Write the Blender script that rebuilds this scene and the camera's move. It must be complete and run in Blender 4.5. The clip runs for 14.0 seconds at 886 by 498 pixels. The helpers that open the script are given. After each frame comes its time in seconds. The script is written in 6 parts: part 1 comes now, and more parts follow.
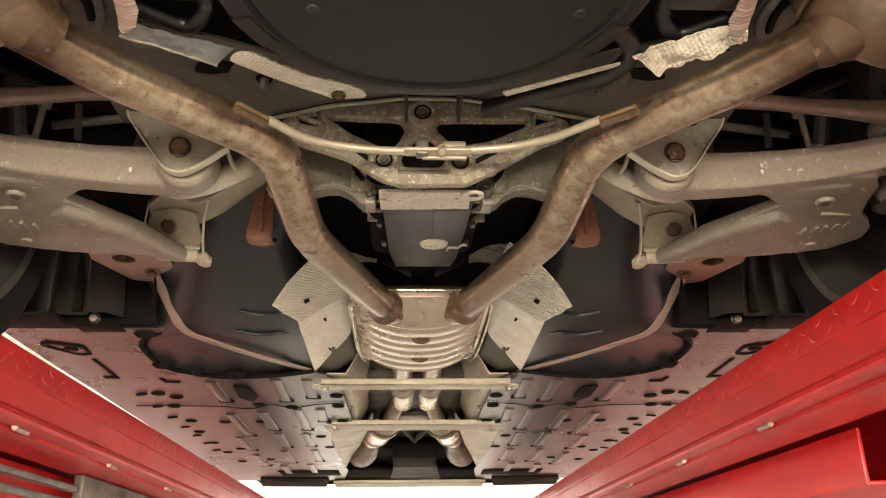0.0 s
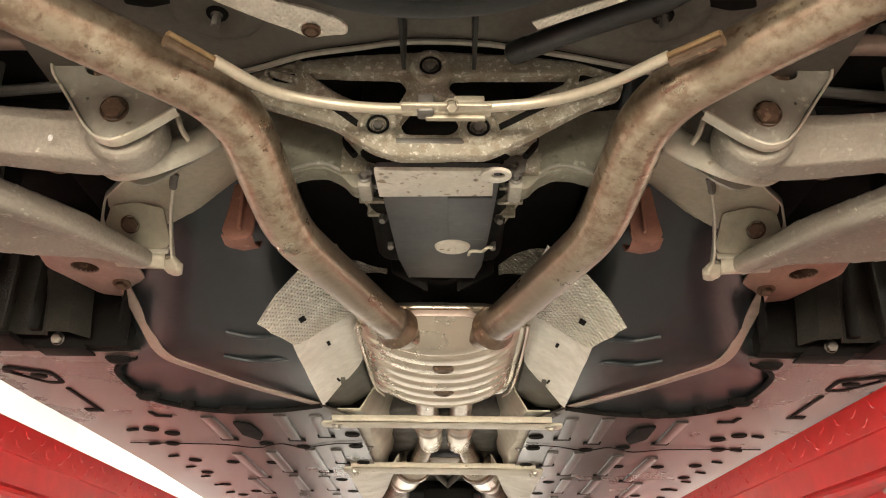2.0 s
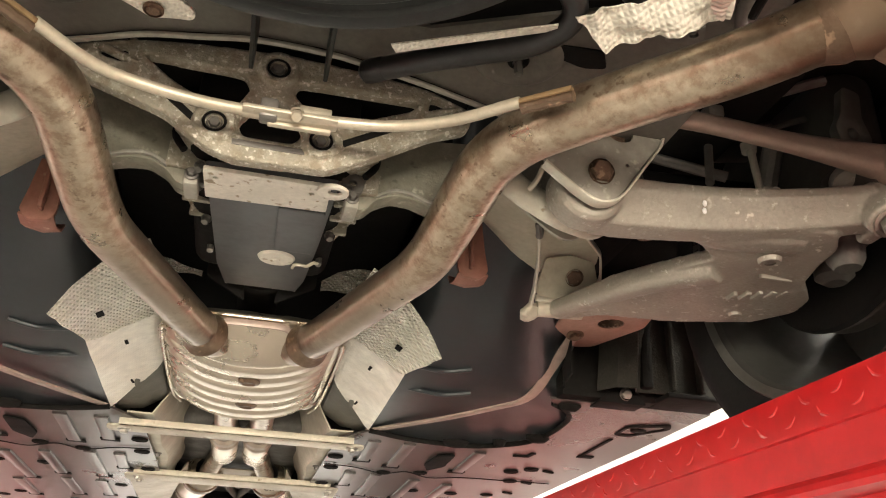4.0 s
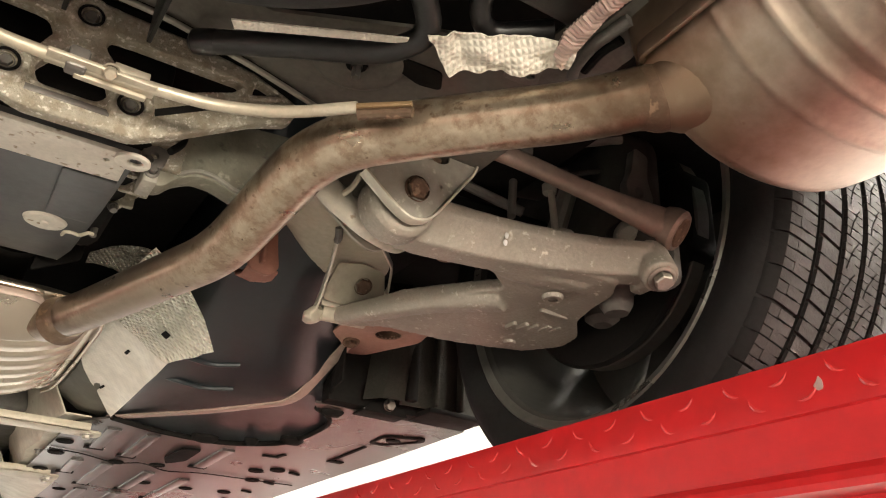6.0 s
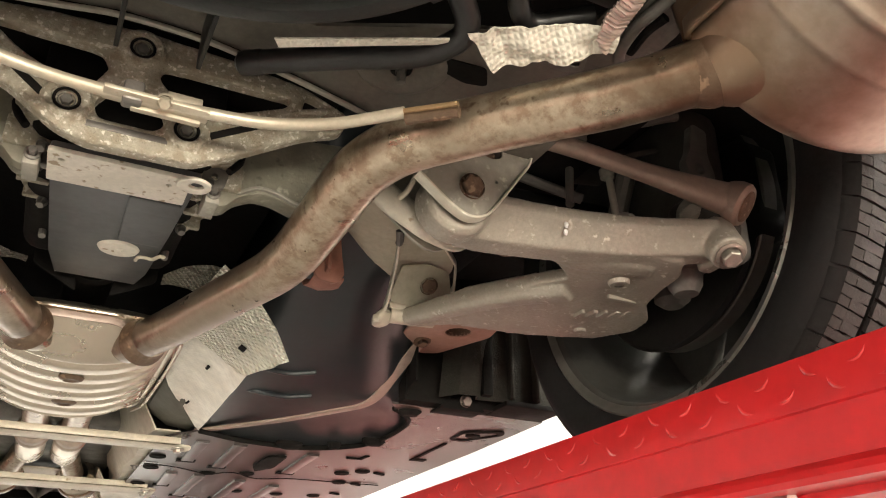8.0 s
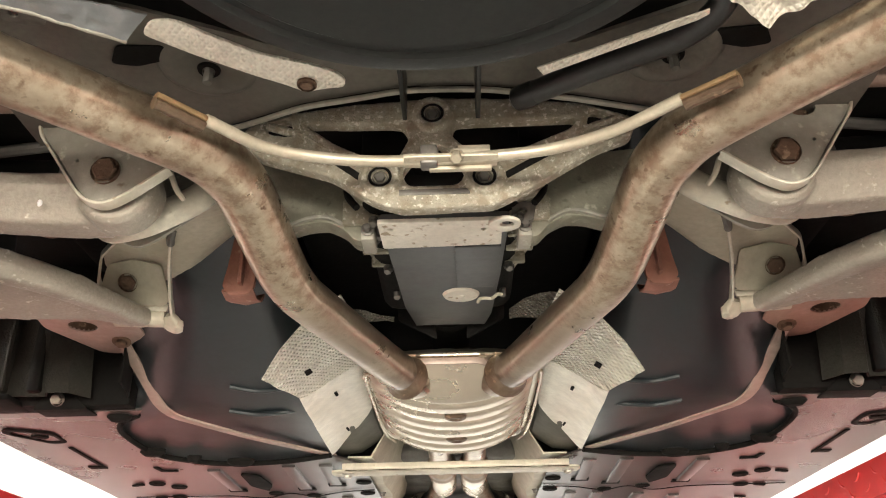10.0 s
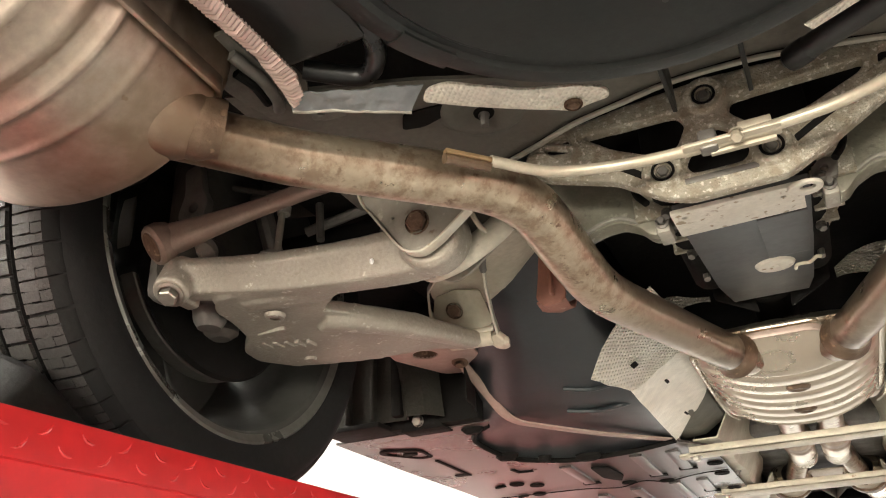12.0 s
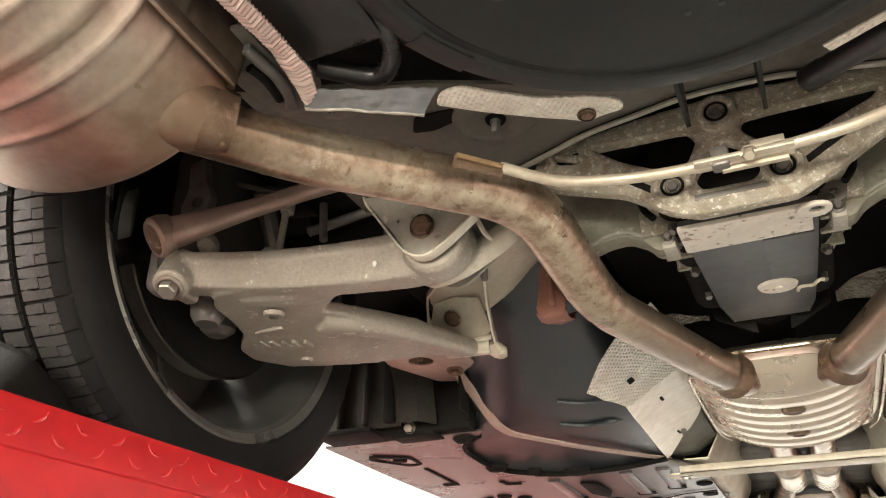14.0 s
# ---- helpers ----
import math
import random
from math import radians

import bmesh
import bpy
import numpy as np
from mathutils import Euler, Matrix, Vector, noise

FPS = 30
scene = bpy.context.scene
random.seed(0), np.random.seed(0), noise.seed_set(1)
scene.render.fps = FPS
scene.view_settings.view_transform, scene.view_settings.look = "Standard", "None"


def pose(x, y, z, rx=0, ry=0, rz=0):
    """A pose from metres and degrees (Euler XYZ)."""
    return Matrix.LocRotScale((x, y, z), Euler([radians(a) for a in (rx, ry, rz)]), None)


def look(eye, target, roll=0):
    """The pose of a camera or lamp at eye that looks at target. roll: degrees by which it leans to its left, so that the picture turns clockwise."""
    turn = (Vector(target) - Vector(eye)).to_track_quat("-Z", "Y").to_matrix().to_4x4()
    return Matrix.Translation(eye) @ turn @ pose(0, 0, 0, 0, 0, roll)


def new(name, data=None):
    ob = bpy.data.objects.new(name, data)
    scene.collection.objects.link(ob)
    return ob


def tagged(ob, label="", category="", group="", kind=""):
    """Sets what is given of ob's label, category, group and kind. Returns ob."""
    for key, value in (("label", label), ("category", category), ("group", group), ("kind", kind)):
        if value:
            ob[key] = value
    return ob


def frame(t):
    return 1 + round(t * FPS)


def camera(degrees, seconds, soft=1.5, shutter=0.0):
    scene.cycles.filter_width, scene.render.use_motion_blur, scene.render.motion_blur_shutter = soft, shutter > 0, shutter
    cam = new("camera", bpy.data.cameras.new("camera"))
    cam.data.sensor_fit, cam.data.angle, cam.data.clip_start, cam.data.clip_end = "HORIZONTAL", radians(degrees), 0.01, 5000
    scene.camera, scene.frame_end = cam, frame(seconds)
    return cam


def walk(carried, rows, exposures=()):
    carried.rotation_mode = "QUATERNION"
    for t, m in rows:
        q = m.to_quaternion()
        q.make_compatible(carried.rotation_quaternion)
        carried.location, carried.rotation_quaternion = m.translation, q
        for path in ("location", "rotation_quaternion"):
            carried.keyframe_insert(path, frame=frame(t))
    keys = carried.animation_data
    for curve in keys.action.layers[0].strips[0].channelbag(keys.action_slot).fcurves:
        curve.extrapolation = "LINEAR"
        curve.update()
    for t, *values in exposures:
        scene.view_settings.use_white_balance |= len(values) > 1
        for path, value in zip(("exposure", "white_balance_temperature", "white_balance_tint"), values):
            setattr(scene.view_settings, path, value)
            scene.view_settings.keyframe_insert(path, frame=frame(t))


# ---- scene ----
cam = camera(56.9, 14.0, 1.1)
PATH = [
    (0, (-0.029, 0.506, 1.302), (0.065, 2.356, 2.057), -0.8),
    (0.5, (-0.028, 0.566, 1.314), (0.056, 2.411, 2.079), -0.5),
    (1, (-0.007, 0.654, 1.333), (0.059, 2.495, 2.11), -0.3),
    (1.5, (0.008, 0.723, 1.352), (0.021, 2.554, 2.158), 0.2),
    (2, (0.017, 0.763, 1.362), (-0.004, 2.58, 2.199), 0.8),
    (2.5, (-0.001, 0.787, 1.371), (-0.008, 2.598, 2.22), 1.1),
    (3, (-0.006, 0.788, 1.375), (0.064, 2.596, 2.229), 1.4),
    (3.5, (0.001, 0.786, 1.38), (0.227, 2.577, 2.24), 1.7),
    (4, (0.01, 0.78, 1.382), (0.418, 2.532, 2.254), 2.2),
    (4.2, (0.011, 0.778, 1.382), (0.484, 2.511, 2.26), 2.5),
    (6.3, (-0.031, 0.808, 1.396), (0.938, 2.315, 2.285), 2.5),
    (6.5, (-0.031, 0.807, 1.396), (0.946, 2.309, 2.285), 2.4),
    (7, (-0.033, 0.806, 1.395), (0.952, 2.306, 2.279), 1.7),
    (7.2, (-0.034, 0.805, 1.396), (0.942, 2.313, 2.275), 1.5),
    (9.3, (0.008, 0.79, 1.401), (0.257, 2.563, 2.292), -1.4),
    (9.5, (0.011, 0.789, 1.4), (0.179, 2.57, 2.294), -1.3),
    (10, (0.014, 0.784, 1.401), (-0.019, 2.572, 2.297), -1.1),
    (10.5, (0.02, 0.778, 1.4), (-0.228, 2.547, 2.3), -1.2),
    (11, (0.026, 0.769, 1.401), (-0.439, 2.496, 2.298), -1.8),
    (11.5, (0.028, 0.757, 1.401), (-0.614, 2.428, 2.294), -2.4),
    (12, (0.029, 0.744, 1.404), (-0.717, 2.374, 2.291), -2.5),
    (12.5, (0.024, 0.741, 1.402), (-0.781, 2.342, 2.289), -2.3),
    (13, (0.02, 0.743, 1.402), (-0.807, 2.332, 2.291), -1.9),
    (13.5, (0.019, 0.745, 1.403), (-0.793, 2.338, 2.298), -1.3),
    (14, (0.016, 0.745, 1.403), (-0.711, 2.373, 2.31), -0.1),
]
EXPOSURE = [(0, -0.02, 7850, 12), (1, 0.06, 7450, 11), (2, 0.18, 7250, 10), (3, 0.22, 7200, 10), (4, 0.28, 7150, 10), (6.5, 0.16, 7100, 11), (7, 0.16, 7100, 11),
            (9.5, 0.38, 6800, 8), (10.5, 0.42, 6750, 8), (11.5, 0.35, 6750, 8), (12.5, 0.28, 6850, 9), (14, 0.35, 6800, 9)]
walk(cam, [(t, look(eye, target, roll)) for t, eye, target, roll in PATH], EXPOSURE)


# ---- light ----
world = bpy.data.worlds.new("workshop")
world.use_nodes = True
world.node_tree.nodes["Background"].inputs["Color"].default_value = (0.9, 0.95, 1.0, 1)
world.node_tree.nodes["Background"].inputs["Strength"].default_value = 0.3
scene.world = world
scene.view_settings.exposure = 0.0


def area_lamp(name, place, target, sx, sy, watts, colour=(1.0, 0.93, 0.84)):
    data = bpy.data.lights.new(name, "AREA")
    data.shape, data.size, data.size_y, data.energy, data.color = "RECTANGLE", sx, sy, watts, colour
    ob = new(name, data)
    ob.matrix_world = look(place, target)
    return ob


CEILING_LAMPS = [(-3.75, 0.2), (3.75, 0.2), (-3.75, 3.6), (3.75, 3.6)]
for lx, ly in CEILING_LAMPS:
    area_lamp("tube_light", (lx, ly, 4.34), (lx, ly, 0), 0.5, 2.4, 560, (1.0, 0.97, 0.93))
# Added fill lamp behind the camera; the wall there has no opening.
area_lamp("rear_fill", (0, -4.2, 1.25), (0, 1.5, 1.65), 3.8, 1.2, 400, (1.0, 0.935, 0.83))
area_lamp("front_light", (0, 8.6, 1.7), (0, 3.0, 1.4), 5.0, 3.0, 40, (0.96, 0.98, 1.0))


# ---- materials ----
def material(name, base, rough=0.5, metal=0.0, second=None, spots=None, scale=12.0, fine=90.0, bump=0.15, spot_cover=0.62, coat=0.0, spec=0.5, specks=None, speck_size=0.006, tint=None, grain_tone=0.8, uneven=1.0):
    """A surface with broad stains (second), small spots, and a fine grain."""
    m = bpy.data.materials.new(name)
    m.use_nodes = True
    nt = m.node_tree
    bs = nt.nodes["Principled BSDF"]
    bs.inputs["Metallic"].default_value = metal
    bs.inputs["Coat Weight"].default_value = coat
    bs.inputs["Specular IOR Level"].default_value = spec
    co = nt.nodes.new("ShaderNodeTexCoord")

    def noise_tex(s, detail=6, rg=0.6):
        n = nt.nodes.new("ShaderNodeTexNoise")
        n.inputs["Scale"].default_value, n.inputs["Detail"].default_value, n.inputs["Roughness"].default_value = s, detail, rg
        nt.links.new(co.outputs["Object"], n.inputs["Vector"])
        return n.outputs["Fac"]

    def ramp(fac, lo, hi):
        r = nt.nodes.new("ShaderNodeMapRange")
        r.inputs["From Min"].default_value, r.inputs["From Max"].default_value = lo, hi
        nt.links.new(fac, r.inputs["Value"])
        return r.outputs["Result"]

    def mix(fac, a, b):
        x = nt.nodes.new("ShaderNodeMix")
        x.data_type = "RGBA"
        nt.links.new(fac, x.inputs["Factor"])
        for socket, v in ((x.inputs["A"], a), (x.inputs["B"], b)):
            if isinstance(v, tuple):
                socket.default_value = (*v, 1)
            else:
                nt.links.new(v, socket)
        return x.outputs["Result"]

    broad, grain = noise_tex(scale), noise_tex(fine, 4)
    second = second or tuple(c * 0.72 for c in base)
    colour = mix(ramp(broad, 0.38, 0.66), base, second)
    colour = mix(ramp(grain, 0.35, 0.75), colour, tuple(grain_tone * (0.69 * a + 0.31 * b) for a, b in zip(base, second)))
    if spots:
        sp = noise_tex(fine * 0.45, 3, 0.5)
        colour = mix(ramp(sp, spot_cover, spot_cover + 0.06), colour, spots)
    if tint:
        colour = mix(ramp(noise_tex(scale * 2.6, 7, 0.68), 0.46, 0.60), colour, tint)
    if specks:
        where = nt.nodes.new("ShaderNodeMath")
        where.operation = "MULTIPLY"
        nt.links.new(ramp(noise_tex(0.7 / speck_size, 3, 0.6), 0.59, 0.70), where.inputs[0])
        nt.links.new(ramp(noise_tex(scale * 2.2, 3, 0.5), 0.47, 0.60), where.inputs[1])
        colour = mix(where.outputs[0], colour, specks)
    nt.links.new(colour, bs.inputs["Base Color"])
    rr = nt.nodes.new("ShaderNodeMapRange")
    rr.inputs["From Min"].default_value, rr.inputs["From Max"].default_value = 0.3, 0.7
    rr.inputs["To Min"].default_value, rr.inputs["To Max"].default_value = max(0.05, rough - 0.1 * uneven), min(1, rough + 0.14 * uneven)
    nt.links.new(broad, rr.inputs["Value"])
    nt.links.new(rr.outputs["Result"], bs.inputs["Roughness"])
    if bump:
        bm_ = nt.nodes.new("ShaderNodeBump")
        bm_.inputs["Strength"].default_value, bm_.inputs["Distance"].default_value = bump, 0.002
        nt.links.new(grain, bm_.inputs["Height"])
        nt.links.new(bm_.outputs["Normal"], bs.inputs["Normal"])
    return m


def embossed(m, pitch=0.0064, strength=1.0):
    """Presses a lattice of small dimples into a foil material."""
    nt = m.node_tree
    bs = nt.nodes["Principled BSDF"]
    co = nt.nodes.new("ShaderNodeTexCoord")
    waves = []
    for turn in (0.6, -0.75):
        mp = nt.nodes.new("ShaderNodeMapping")
        mp.inputs["Rotation"].default_value = (0.25, 0.2, turn)
        nt.links.new(co.outputs["Object"], mp.inputs["Vector"])
        wv = nt.nodes.new("ShaderNodeTexWave")
        wv.bands_direction = "X"
        wv.inputs["Scale"].default_value = 0.314 / pitch
        wv.inputs["Distortion"].default_value = 0.0
        nt.links.new(mp.outputs["Vector"], wv.inputs["Vector"])
        waves.append(wv.outputs["Fac"])
    pr = nt.nodes.new("ShaderNodeMath")
    pr.operation = "MULTIPLY"
    nt.links.new(waves[0], pr.inputs[0])
    nt.links.new(waves[1], pr.inputs[1])
    b = nt.nodes.new("ShaderNodeBump")
    b.inputs["Strength"].default_value, b.inputs["Distance"].default_value = strength, 0.012
    nt.links.new(pr.outputs[0], b.inputs["Height"])
    old = bs.inputs["Normal"].links[0].from_socket
    nt.links.new(old, b.inputs["Normal"])
    nt.links.new(b.outputs["Normal"], bs.inputs["Normal"])
    return m


def stained_and_dimmed(m, places, colour):
    """Browns or darkens a steel round given places; places are (x, y, z, radius), the same on both sides of the car."""
    nt = m.node_tree
    bs = nt.nodes["Principled BSDF"]
    co = nt.nodes.new("ShaderNodeTexCoord")
    ab = nt.nodes.new("ShaderNodeVectorMath")
    ab.operation = "ABSOLUTE"
    nt.links.new(co.outputs["Object"], ab.inputs[0])
    wob = nt.nodes.new("ShaderNodeTexNoise")
    wob.inputs["Scale"].default_value = 40.0
    wob.inputs["Detail"].default_value = 5.0
    nt.links.new(co.outputs["Object"], wob.inputs["Vector"])
    for x, y, z, r in places:
        ds = nt.nodes.new("ShaderNodeVectorMath")
        ds.operation = "DISTANCE"
        ds.inputs[1].default_value = (x, y, z)
        nt.links.new(ab.outputs["Vector"], ds.inputs[0])
        ad = nt.nodes.new("ShaderNodeMath")
        ad.operation = "MULTIPLY_ADD"
        ad.inputs[1].default_value = r * 0.9
        nt.links.new(wob.outputs["Fac"], ad.inputs[0])
        nt.links.new(ds.outputs["Value"], ad.inputs[2])
        mr = nt.nodes.new("ShaderNodeMapRange")
        mr.inputs["From Min"].default_value, mr.inputs["From Max"].default_value = r * 1.5, r * 0.75
        mr.inputs["To Max"].default_value = 0.85
        nt.links.new(ad.outputs[0], mr.inputs["Value"])
        mx = nt.nodes.new("ShaderNodeMix")
        mx.data_type = "RGBA"
        nt.links.new(mr.outputs["Result"], mx.inputs["Factor"])
        nt.links.new(bs.inputs["Base Color"].links[0].from_socket, mx.inputs["A"])
        mx.inputs["B"].default_value = (*colour, 1)
        nt.links.new(mx.outputs["Result"], bs.inputs["Base Color"])
    return m


PIPE = material("weathered_exhaust_steel", (0.47, 0.395, 0.295), 0.30, 0.80, (0.38, 0.31, 0.225), (0.22, 0.16, 0.11), 22, 170, 0.05, 0.65, specks=(0.15, 0.10, 0.065), speck_size=0.0085, tint=(0.27, 0.20, 0.14), uneven=0.4)
BURNT = material("heat_browned_bar", (0.34, 0.235, 0.125), 0.45, 0.5, (0.25, 0.155, 0.08), (0.22, 0.13, 0.07), 40, 150, 0.2, 0.62)
WELD = material("burnt_weld_steel", (0.20, 0.14, 0.095), 0.42, 0.75, (0.11, 0.07, 0.045), (0.30, 0.20, 0.13), 30, 140, 0.4)
MUFFLER = material("stainless_muffler_steel", (0.50, 0.425, 0.35), 0.43, 0.92, (0.44, 0.365, 0.295), (0.30, 0.215, 0.155), 7, 130, 0.0, 0.70, uneven=0.4)
# duller brown along the lower run
stained_and_dimmed(PIPE, ((0.135, 1.74, 1.766, 0.17),), (0.26, 0.205, 0.155))
# heat stains round the welded joints
stained_and_dimmed(PIPE, ((0.084, 1.905, 1.762, 0.105), (0.40, 1.165, 1.80, 0.11), (0.215, 1.30, 1.80, 0.04)), (0.12, 0.075, 0.045))
# inlet stain, then a dark reflection painted on the upper front
stained_and_dimmed(MUFFLER, ((0.40, 1.165, 1.80, 0.12), (0.37, 1.20, 1.94, 0.19)), (0.20, 0.135, 0.085))
RESON = material("pressed_stainless_steel", (0.61, 0.54, 0.44), 0.27, 0.95, (0.53, 0.455, 0.36), None, 5, 40, 0.0, 0.68, grain_tone=0.95, uneven=0.25)
CAST = material("corroded_cast_aluminium", (0.47, 0.445, 0.365), 0.66, 0.2, (0.25, 0.222, 0.165), (0.64, 0.61, 0.53), 34, 420, 1.0, 0.58, specks=(0.70, 0.68, 0.60), speck_size=0.0042, tint=(0.28, 0.245, 0.18))
KHAKI = material("dusty_painted_steel", (0.36, 0.345, 0.295), 0.58, 0.15, (0.265, 0.25, 0.21), (0.17, 0.14, 0.105), 14, 110, 0.35, 0.68, specks=(0.52, 0.50, 0.42), speck_size=0.008)
BEIGE = material("beige_primed_steel", (0.46, 0.43, 0.335), 0.52, 0.12, (0.39, 0.36, 0.275), (0.24, 0.19, 0.13), 9, 100, 0.2, 0.72)
CREAM = material("pale_coated_steel", (0.60, 0.56, 0.45), 0.5, 0.2, (0.47, 0.43, 0.34), (0.30, 0.24, 0.16), 13, 90, 0.25, 0.68)
ALU = material("cast_aluminium_arm", (0.39, 0.36, 0.305), 0.52, 0.3, (0.31, 0.283, 0.238), (0.30, 0.27, 0.22), 13, 260, 0.4, 0.66, specks=(0.64, 0.61, 0.54), speck_size=0.006)
BLACK = material("black_plastic", (0.012, 0.012, 0.0125), 0.32, 0, (0.02, 0.0195, 0.019), None, 8, 120, 0.15, spec=0.45)
WELLBLK = material("dusty_black_well_plastic", (0.0092, 0.0106, 0.0098), 0.40, 0, (0.0150, 0.0165, 0.0148), None, 6, 150, 0.10, spec=0.26)
TANK = material("black_tank_plastic", (0.015, 0.021, 0.024), 0.34, 0, (0.019, 0.026, 0.030), None, 5, 100, 0.03, spec=0.50, uneven=0.6)
TRAY = material("dark_undertray_plastic", (0.056, 0.049, 0.047), 0.28, 0.0, (0.070, 0.060, 0.057), None, 3, 40, 0.0, spec=0.37, grain_tone=0.95, uneven=0.2)
FOIL = embossed(material("embossed_heat_shield_foil", (0.84, 0.81, 0.70), 0.42, 0.40, (0.76, 0.72, 0.60), (0.50, 0.43, 0.31), 16, 60, 0.15, 0.74))
# Darker copy of the embossed foil; the shade behind the pipe is in its colour.
SHADEFOIL = embossed(material("shaded_embossed_foil", (0.34, 0.325, 0.27), 0.5, 0.45, (0.22, 0.21, 0.175), (0.14, 0.125, 0.10), 18, 60, 0.15, 0.6))
FOILWORN = embossed(material("worn_smooth_foil", (0.80, 0.77, 0.68), 0.44, 0.4, (0.71, 0.67, 0.57), (0.46, 0.40, 0.30), 12, 60, 0.15, 0.74), 0.0056, 0.15)
FOILPLAIN = material("crumpled_heat_shield_foil", (0.30, 0.315, 0.325), 0.45, 0.6, (0.22, 0.235, 0.245), (0.42, 0.42, 0.40), 30, 90, 0.3, 0.68)
FOILFINE = embossed(material("fine_embossed_foil", (0.80, 0.765, 0.66), 0.55, 0.12, (0.73, 0.69, 0.585), (0.55, 0.48, 0.37), 16, 60, 0.1, 0.76), 0.0046, 0.32)
GREYPLATE = material("grey_coated_cover_plate", (0.066, 0.069, 0.070), 0.5, 0.1, (0.082, 0.085, 0.086), None, 9, 90, 0.12)
PALEPLATE = material("speckled_pale_plate", (0.72, 0.69, 0.60), 0.55, 0.1, (0.63, 0.595, 0.51), (0.30, 0.24, 0.16), 14, 170, 0.3, 0.62)
WING = material("stained_olive_steel", (0.27, 0.262, 0.205), 0.6, 0.12, (0.175, 0.165, 0.125), (0.40, 0.385, 0.31), 30, 130, 0.5, 0.64, specks=(0.12, 0.11, 0.085), speck_size=0.010, tint=(0.20, 0.19, 0.145))
BODY = material("underbody_coating", (0.112, 0.104, 0.088), 0.6, 0, (0.142, 0.131, 0.110), None, 7, 130, 0.3)
# Black parts, and recesses whose deep shade is put into the colour.
DARK = material("near_black_parts_and_shade", (0.0065, 0.006, 0.0055), 0.8, 0.0, (0.013, 0.012, 0.0105), None, 12, 100, 0.3, spec=0.12)
# Darker copy of the grey steel for dim places, shade put into the colour.
SHADE = material("shaded_grey_metal", (0.062, 0.058, 0.050), 0.65, 0.1, (0.040, 0.037, 0.032), None, 14, 120, 0.3, spec=0.3)
RUBBER = material("tyre_rubber", (0.015, 0.0148, 0.0148), 0.78, 0, (0.019, 0.0185, 0.018), None, 10, 140, 0.2, spec=0.12)
TREAD = material("dusty_tread_rubber", (0.035, 0.033, 0.0315), 0.72, 0, (0.026, 0.0245, 0.0232), (0.10, 0.095, 0.09), 11, 260, 0.4, 0.72)
RIM = material("dark_wheel_barrel", (0.070, 0.070, 0.062), 0.7, 0.0, (0.050, 0.049, 0.044), None, 6, 70, 0.2)
RIMLIP = material("dull_rim_lip", (0.22, 0.22, 0.20), 0.30, 0.6, (0.21, 0.208, 0.188), None, 10, 70, 0.2)
DISC = material("brake_disc_iron", (0.16, 0.15, 0.14), 0.5, 0.6, (0.12, 0.09, 0.07), None, 9, 100, 0.3)
RUST = material("rusty_bolt_steel", (0.20, 0.125, 0.08), 0.7, 0.35, (0.12, 0.075, 0.05), (0.34, 0.24, 0.16), 60, 260, 0.7, 0.6)
STEEL = material("zinc_bolt_steel", (0.50, 0.48, 0.43), 0.4, 0.8, (0.38, 0.35, 0.29), None, 40, 200, 0.3)
EDGE = material("bare_bright_edge_steel", (0.72, 0.69, 0.585), 0.4, 0.3, (0.58, 0.54, 0.44), (0.36, 0.29, 0.2), 30, 150, 0.2, 0.68)
# Unseen deck top; its dull red is set to limit bounce onto tray and tank.
DECKTOP = material("dull_bounce_plate", (0.24, 0.058, 0.054), 0.55, 0.0, (0.18, 0.062, 0.058), None, 5, 60, 0.2)
REDRUST = material("red_primer_bracket", (0.36, 0.155, 0.11), 0.6, 0.1, (0.23, 0.11, 0.08), (0.42, 0.26, 0.2), 18, 110, 0.4, 0.66)
# Bracket steel with the runway's red reflection mixed into its colour.
BRKT = material("red_lit_bracket_steel", (0.40, 0.25, 0.19), 0.55, 0.15, (0.31, 0.20, 0.155), (0.24, 0.14, 0.10), 16, 110, 0.3, 0.68)
STRAP = material("pinkish_strap_steel", (0.46, 0.36, 0.31), 0.45, 0.35, (0.38, 0.29, 0.245), (0.26, 0.16, 0.12), 14, 90, 0.2, 0.7)
LINKM = material("brown_link_steel", (0.32, 0.245, 0.20), 0.5, 0.35, (0.25, 0.175, 0.14), (0.18, 0.09, 0.06), 12, 90, 0.3, 0.68)
BRASS = material("yellow_passivated_bar", (0.53, 0.485, 0.385), 0.42, 0.45, (0.44, 0.385, 0.29), (0.30, 0.20, 0.11), 16, 150, 0.15, 0.73)
RED = material("glossy_red_lift_paint", (0.56, 0.014, 0.018), 0.36, 0.0, (0.48, 0.012, 0.015), None, 3, 40, 0.05, 0.76, coat=0.05)
LUGTIP = material("worn_red_lug_paint", (0.60, 0.04, 0.04), 0.28, 0.0, (0.55, 0.03, 0.03), (0.66, 0.3, 0.27), 9, 60, 0.05, 0.68, coat=0.15)
SCUFF = material("bare_scuffed_metal", (0.55, 0.42, 0.38), 0.5, 0.5, (0.42, 0.25, 0.22), None, 60, 200, 0.3)
WHITE = material("white_workshop_paint", (0.88, 0.88, 0.87), 0.6, 0, (0.86, 0.86, 0.85), None, 0.6, 6, 0.03, grain_tone=1.0)
FLOORM = material("grey_epoxy_floor", (0.105, 0.102, 0.096), 0.4, 0, (0.085, 0.082, 0.077), None, 0.7, 9, 0.04, 0.74)
